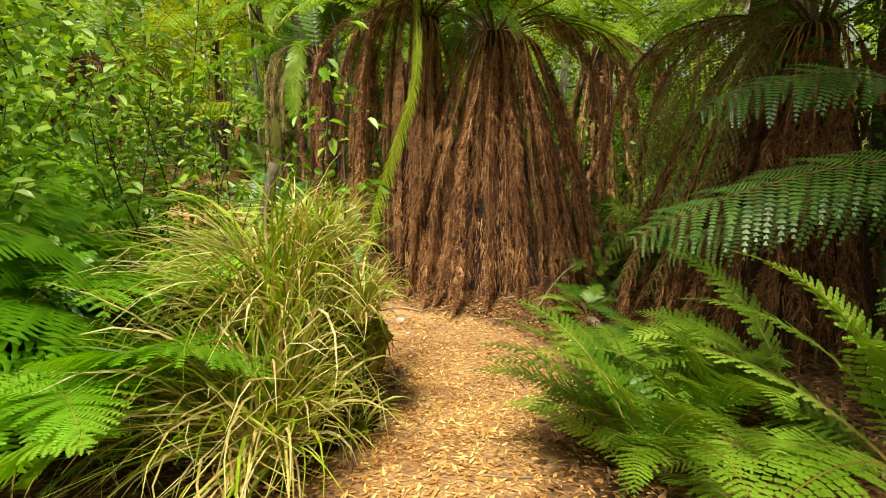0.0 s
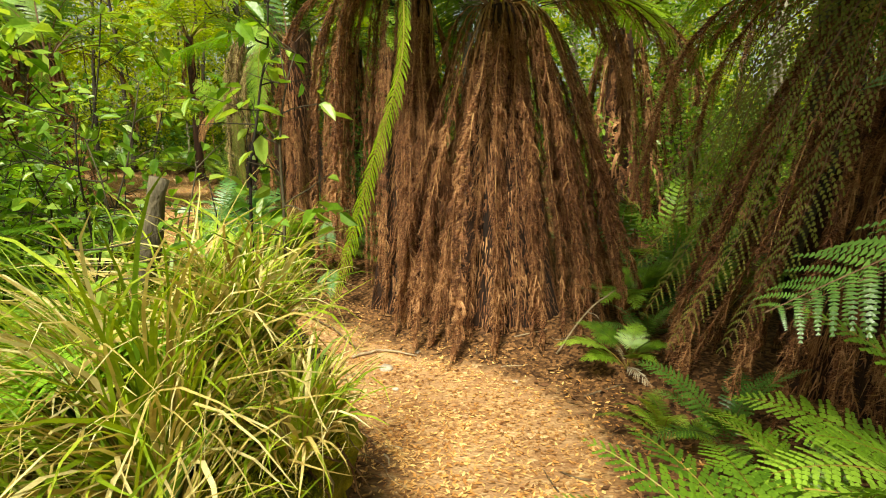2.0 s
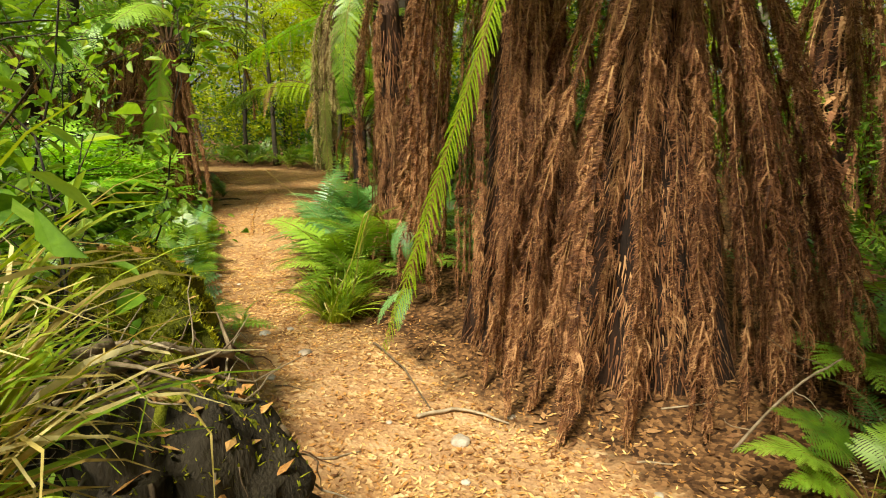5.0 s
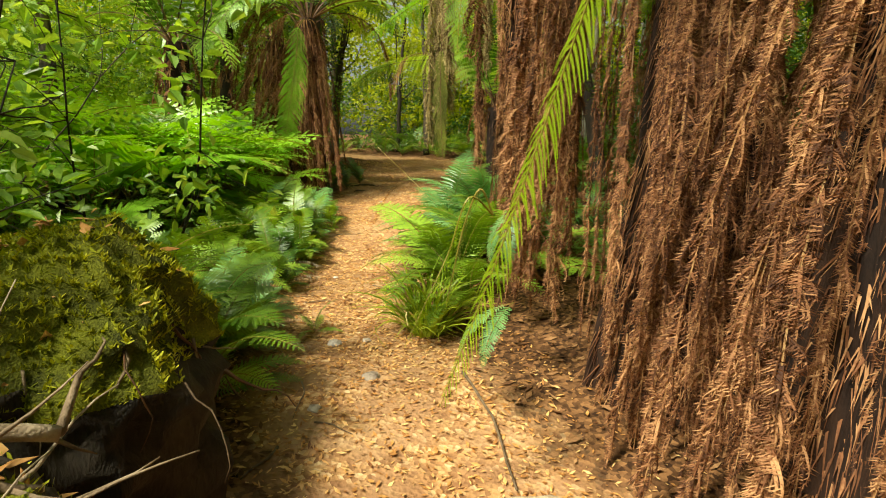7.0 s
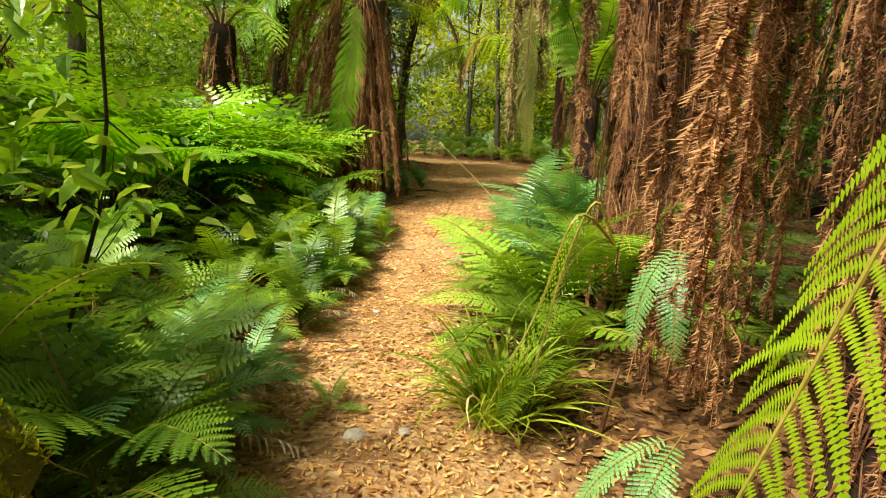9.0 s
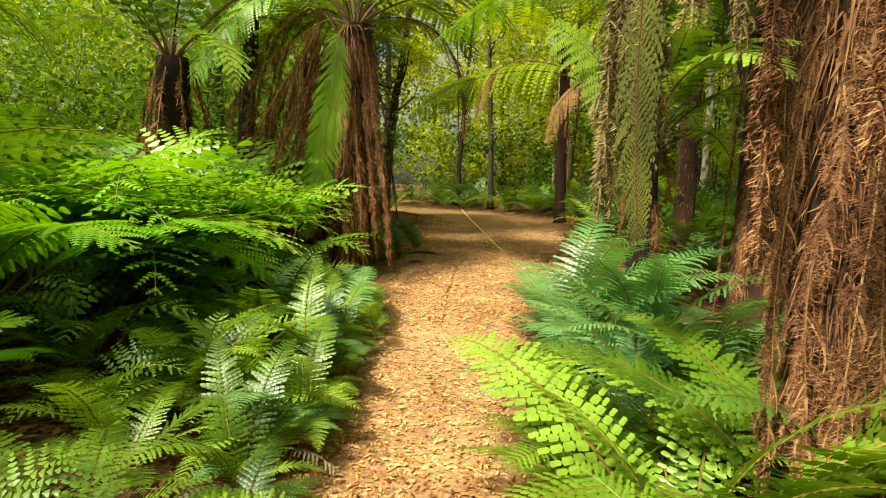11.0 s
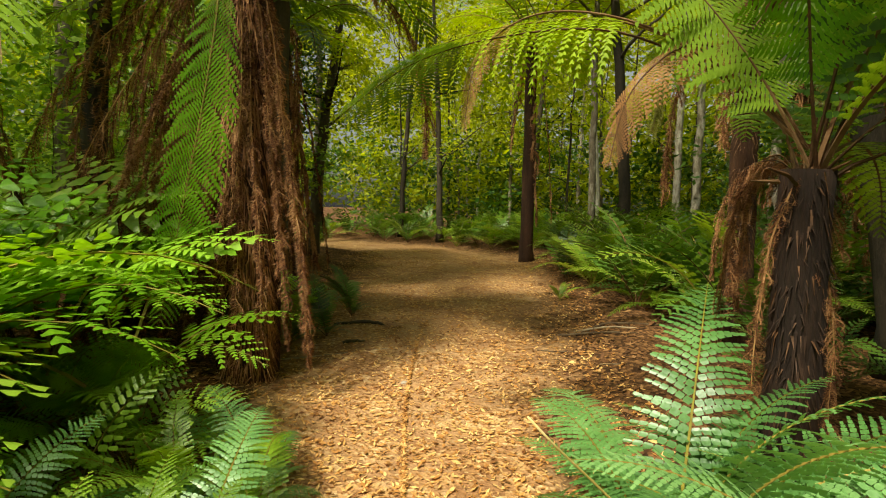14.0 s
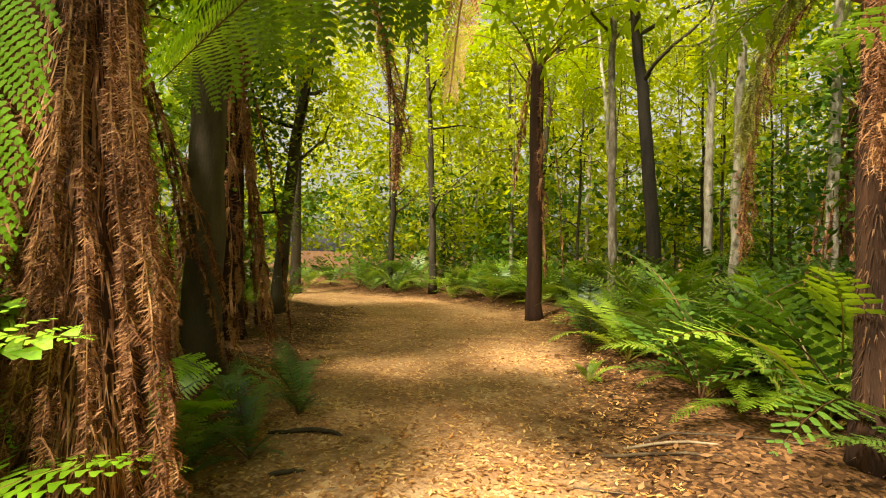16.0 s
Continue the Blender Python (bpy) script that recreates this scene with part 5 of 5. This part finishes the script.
# ---- leaf litter ----
def litter(name, n, seed, material, lo, hi, reach, words, sizes=(0.016, 0.052), narrow=(0.2, 0.45), run=(6, 150)):
    rng = np.random.default_rng(seed)
    B = Builder()
    made = 0
    while made < n:
        i = rng.integers(*run)
        d = rng.uniform(lo, hi)
        side = rng.choice([-1, 1])
        t = TRACK[min(i + 1, len(TRACK) - 1)] - TRACK[max(i - 1, 0)]
        q = math.hypot(t[0], t[1])
        off = side * max(0, TRACK[i, 3] * rng.uniform(0, 1) if reach == 0 else TRACK[i, 3] + d)
        u = rng.uniform(-.5, .5)
        x, y = TRACK[i, 0] - t[1] / q * off + t[0] * u, TRACK[i, 1] + t[0] / q * off + t[1] * u
        made += 1
        z = ground_z(x, y) + rng.uniform(0.002, 0.014)
        g, L = rng.uniform(0, 6.28), rng.uniform(*sizes)
        W = L * rng.uniform(*narrow) * 0.5
        a = np.array([math.cos(g), math.sin(g), rng.normal(0, .18)])
        s = np.array([-math.sin(g), math.cos(g), rng.normal(0, .25)])
        p = np.array([x, y, z])
        lift = np.array([0, 0, rng.uniform(-.1, .25) * L])
        B.add([p - a * L / 2, p + s * W + lift * .4, p + a * L / 2 + lift, p - s * W + lift * .4], [(0, 1, 2), (0, 2, 3)])
    tagged(new(name, B.mesh(name, [material])), words, "leaf litter", kind="stuff")


litter("leaf_litter", 24000, 1, M_LITTER, 0, 0, 0, "golden and tan fallen leaves strewn over the path")
litter("leaf_litter_edge", 11000, 2, M_LITTER, -0.1, 0.5, 1, "tan fallen leaves along the path's edges")
litter("leaf_litter_clearing", 14000, 4, M_LITTER, -1.1, 0.7, 1, "golden fallen leaves thick over the clearing", (0.02, 0.06), run=(104, 142))
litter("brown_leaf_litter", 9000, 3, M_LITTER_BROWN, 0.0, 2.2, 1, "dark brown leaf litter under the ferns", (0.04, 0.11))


# ---- shrubs and trees ----
def shrub(x, y, h, seed, words, n_stem=3, leaves=260, size=0.07, material=None, name="shrub", thin=0.009, spread=0.35, z=None):
    rng = np.random.default_rng(seed)
    root = thing(name, words, "shrub", x, y, z)
    cents, rads = [], []
    for k in range(n_stem):
        g = rng.uniform(0, 6.28)
        line = wander((rng.normal(0, .05), rng.normal(0, .05), -0.02), (math.cos(g) * spread, math.sin(g) * spread, 1), h * rng.uniform(0.75, 1.1), 9, rng, 0.1, (0, 0, 0.03))
        B = Builder()
        B.tube(line, np.linspace(thin, thin * 0.3, 10), 5)
        for j in range(3, 10):
            for _ in range(2):
                d = rng.normal(0, 1, 3)
                d[2] = abs(d[2]) * 0.4
                tw_ = wander(line[j], d, h * rng.uniform(0.1, 0.25), 4, rng, 0.2)
                B.tube(tw_, np.linspace(thin * 0.4, 0.0012, 5), 3, 0, False)
                cents += [tw_[-1], tw_[2]]
                rads += [0.12 * h / 1.6, 0.1 * h / 1.6]
        part("stem", B.mesh("stem", [M_BARK_DARK], True), root, "thin dark stem")
    F = Builder()
    leaf_cloud(F, cents, rads, leaves, size, 0, rng, narrow=0.5)
    part("foliage", F.mesh("foliage", [material or M_LEAF]), root, "glossy oval leaves")
    return root


for k, (x, y, h, lv, sz) in enumerate([(-1.65, 4.5, 1.9, 130, .08), (-1.5, 4.2, 1.8, 70, .08), (-2.1, 4.3, 2.0, 260, .075), (-2.75, 5.8, 2.2, 420, .075), (-1.35, 3.6, 1.7, 170, .08), (-2.4, 4.2, 2.2, 300, .085), (-3.0, 4.9, 2.3, 380, .08), (-1.9, 3.9, 1.9, 90, .08),
                                       (-3.9, 5.4, 2.4, 500, .08), (-4.2, 4.2, 2.6, 500, .08), (-3.3, 3.6, 2.4, 320, .08)]):
    shrub(x, y, h, 400 + k, "slender shrub with thin dark stems and glossy leaves", 2 + k % 3, lv, sz)
shrub(-0.62, 3.5, 1.25, 450, "thin sapling with pale oval leaves on a grassy bank", 2, 70, 0.085, spread=0.12, z=0.78)
brush = random.Random(31)
for x0, x1, y0, y1, n, lo, hi, m_ in [(-6.5, -2.6, 2.2, 5.2, 16, 1.8, 3.0, M_LEAF), (-1.6, 0.0, 11.4, 15.5, 5, 1.6, 3.0, M_LEAF_SHADED), (2.0, 6.5, 6.5, 13, 16, 1.4, 3.0, M_LEAF), (3.4, 6, 0, 6, 8, 2.0, 3.2, M_LEAF_SHADED), (-13, -9, 5, 15, 14, 2, 3.5, M_LEAF), (-4, 4, -6, -2, 8, 2, 3.2, M_LEAF_SHADED)]:
    for _ in range(n):
        x, y = brush.uniform(x0, x1), brush.uniform(y0, y1)
        if off_path(x, y) < 0.9:
            continue
        shrub(x, y, brush.uniform(lo, hi), brush.randint(0, 9999), "leafy understorey shrub among ferns", 3, 850, 0.075, m_)


def tree(x, y, h, r, seed, words, material, leaf, n_limb=6, leaves=1600, size=0.09, first=0.35, bend=(0, 0), crown_r=0.5, limb=0.25, fold=False):
    rng = np.random.default_rng(seed)
    root = thing("tree", words, "tree", x, y)
    part("trunk", trunk_mesh("trunk", h, r, r * 0.35, material, seed, bend, 9, 0.1, max(8, int(h / 0.4))), root)
    cents, rads = [], []
    for k in range(n_limb):
        u = first + (0.98 - first) * (k + rng.uniform(0, 1)) / n_limb
        p = (bend[0] * u ** 1.5, bend[1] * u ** 1.5, h * u)
        g = rng.uniform(0, 6.28)
        w = wander(p, (math.cos(g), math.sin(g), rng.uniform(0.1, 0.9)), h * limb * rng.uniform(0.6, 1.2), 6, rng, 0.22, (0, 0, 0.03))
        B = Builder()
        B.tube(w, np.linspace(r * 0.32, 0.006, 7), 5)
        part("limb", B.mesh("limb", [material], True), root)
        for j in (3, 4, 5, 6):
            cents.append(w[j])
            rads.append(crown_r * rng.uniform(0.6, 1.3))
    F = Builder()
    leaf_cloud(F, cents, rads, leaves, size, 0, rng, 0.7, 0.42, fold)
    part("crown", F.mesh("crown", [leaf]), root, "airy crown of small leaves")
    return root


TREES = [  # x, y, height, radius, bend x, bend y, bark, first limb
    (-8.05, 13.35, 9, .17, .1, .1, M_BARK_DARK, .55), (-5.75, 18.6, 9, .07, -.2, .2, M_BARK, .4), (-5.1, 18.3, 8, .11, -.9, .3, M_BARK_DARK, .4), (-4.6, 20.5, 10, .08, .1, 0, M_BARK, .45),
    (-4.2, 19.6, 10, .08, .3, .1, M_BARK, .4), (-3.0, 19.5, 10, .09, .2, .1, M_BARK, .4), (-8.6, 23.2, 8, .07, .2, 0, M_BARK_DARK, .3), (-9.6, 24.5, 8, .06, -.2, 0, M_BARK_DARK, .3),
    (-10.3, 21.5, 7, .09, -.5, .2, M_BARK_DARK, .2), (-11.8, 22.0, 7, .08, .5, .2, M_BARK_DARK, .2), (-7.6, 24.5, 9, .06, .3, 0, M_BARK, .3), (-6.6, 23.0, 8, .05, -.3, 0, M_BARK, .3),
    (-7.9, 21.4, 7, .08, .6, .3, M_BARK_DARK, .22), (-13.0, 20.0, 8, .12, 0, 0, M_BARK_DARK, .3), (-8.3, 8.5, 9, .11, .1, .1, M_BARK, .5), (-10.5, 12.5, 10, .15, 0, 0, M_BARK, .45),
    (3.3, 6.4, 8, .15, .1, .1, M_BARK_DARK, .55), (5.2, 10.5, 9, .14, 0, 0, M_BARK, .35), (-2.0, 21.0, 10, .10, .2, 0, M_BARK, .35), (-1.0, 16.5, 9, .12, -.2, 0, M_BARK_DARK, .35),
    (0.6, 14.0, 9, .13, .2, 0, M_BARK_DARK, .3), (-10.2, 1.2, 9, .12, 0, 0, M_BARK, .3), (2.4, 12.0, 8, .10, 0, 0, M_BARK, .3),
    # several trees of this row stand out of view, added to cast shade
    (-4, -3.5, 9, .14, 0, 0, M_BARK, .3), (3, -4, 9, .14, 0, 0, M_BARK, .3), (0.5, -6, 9, .15, 0, 0, M_BARK, .3), (3.5, 1.9, 7.0, .14, -.4, .2, M_BARK_DARK, .45), (3.7, -0.9, 7.5, .14, 0, .6, M_BARK_DARK, .5), (-10.1, 16.4, 6, .11, .9, .2, M_BARK_DARK, .16), (-6.1, 20.6, 7, .05, -.6, 0, M_BARK, .25), (-3.6, -2.2, 7, .13, .2, .3, M_BARK_DARK, .5), (3.5, -.3, 7.5, .13, -1.3, .3, M_BARK_DARK, .5), (1.0, 12.2, 8, .13, -.8, .2, M_BARK_DARK, .45), (-8.6, 11.6, 8, .13, .6, .3, M_BARK_DARK, .45), (4.2, 5.6, 8, .14, -.5, 0, M_BARK_DARK, .45), (4.3, 2.4, 6.8, .13, -1.9, -.2, M_BARK_DARK, .55), (-2.3, 13.5, 8, .13, -2.6, -.7, M_BARK_DARK, .58),
]
for k, (x, y, h, r, bx, by, bark, first) in enumerate(TREES):
    # leaf colour holds the light: bright far off and left, dark elsewhere
    leaf = M_LEAF_FAR_LIT if y > 17 or x < -5 else M_LEAF_SHADED
    # thick crowns that block light over the start and the clearing
    casts_shade = (x > 2 and y < 3) or (y < -1.1 and y >= -2) or (x, y) in ((-8.05, 13.35), (-2.3, 13.5), (-1.0, 16.5), (0.6, 14.0))
    tree(x, y, h, r, 600 + k, "slender forest tree with mottled grey-brown bark" if bark is M_BARK else "dark mossy-barked forest tree, several added unseen for shade", bark, M_LEAF_SHADED if casts_shade else leaf, 12 if casts_shade else 9, 7000 if casts_shade else 2400, 0.15 if casts_shade else 0.1, first, (bx, by), 1.0 if casts_shade else 0.6, 0.36 if casts_shade else 0.25)

# thin saplings in front of the bright background
sap = random.Random(41)
for k in range(34):
    x, y = sap.uniform(-14, -1), sap.uniform(21, 30)
    if off_path(x, y) < 0.6:
        continue
    tree(x, y, sap.uniform(5, 9), sap.uniform(0.025, 0.055), 700 + k, "thin sapling in the bright understorey", sap.choice([M_BARK_DARK, M_BARK]), M_LEAF_FAR_LIT, 8, 700, 0.09, 0.2, (sap.uniform(-.4, .4), 0), 0.45)


# ---- far woods all round ----
def far_woods(name, n_clump, per, r0, r1, seed, material, words, zlo, zhi, size=0.16, sector=(0, 360), centre=(-3.5, 9)):
    rng = np.random.default_rng(seed)
    cents, rads = [], []
    while len(cents) < n_clump:
        g, d = radians(rng.uniform(*sector)), math.sqrt(rng.uniform(r0 ** 2, r1 ** 2))
        x, y = centre[0] + math.cos(g) * d, centre[1] + math.sin(g) * d
        if off_path(x, y) < 1.5:
            continue
        cents.append((x, y, ground_z(x, y) + rng.uniform(zlo, zhi)))
        rads.append(rng.uniform(0.5, 1.3))
    B = Builder()
    leaf_cloud(B, cents, rads, n_clump * per, size, 0, rng, 0.8, 0.5, False)
    tagged(new(name, B.mesh(name, [material])), words, "foliage", kind="stuff")


far_woods("far_foliage", 1350, 100, 13, 26, 1, M_LEAF_FAR_LIT, "yellow-green foliage deep in the wood, sunlit glow in its colour", 0.8, 9.5, 0.2, (35, 180))
far_woods("far_understorey", 680, 100, 12, 24, 2, M_LEAF_SHADED, "dark green understorey deep in the wood", 0.1, 2.7, 0.18, (35, 180))
far_woods("far_foliage_behind", 350, 90, 13, 24, 5, M_LEAF_FAR_LIT, "foliage of the wood behind the start", 0.3, 8, 0.25, (180, 395))
far_woods("side_foliage", 90, 170, 3.6, 7.5, 3, M_LEAF, "leafy thicket beside the ferns", 0.3, 3.0, 0.1, (185, 235), (0.2, 6.4))
far_woods("side_foliage", 230, 170, 4.0, 12, 4, M_LEAF, "leafy thicket behind the tree ferns", 0.2, 5, 0.1, (-50, 75), (0.3, 6))
far_woods("mid_foliage", 380, 105, 5.0, 13, 7, M_LEAF, "leafy green thicket between the trunks", 0.5, 6.0, 0.13, (135, 190), (-4.5, 9.5))
far_woods("mid_foliage", 130, 105, 7.5, 13, 8, M_LEAF_SHADED, "leafy thicket beyond the tree ferns, coloured dark for shade", 0.4, 5.0, 0.13, (50, 84), (-4.5, 9.5))
far_woods("hanging_foliage", 60, 110, 0.1, 2.2, 11, M_LEAF_SHADED, "dark leaf sprays hanging at the edge of the clearing", 2.4, 4.6, 0.09, (0, 360), (-8.6, 16.8))
far_woods("outer_foliage", 520, 80, 23, 34, 9, M_LEAF_FAR_LIT, "leaf canopy at the far edge of the wood, glow in its colour", 0.5, 11, 0.34, (70, 170))
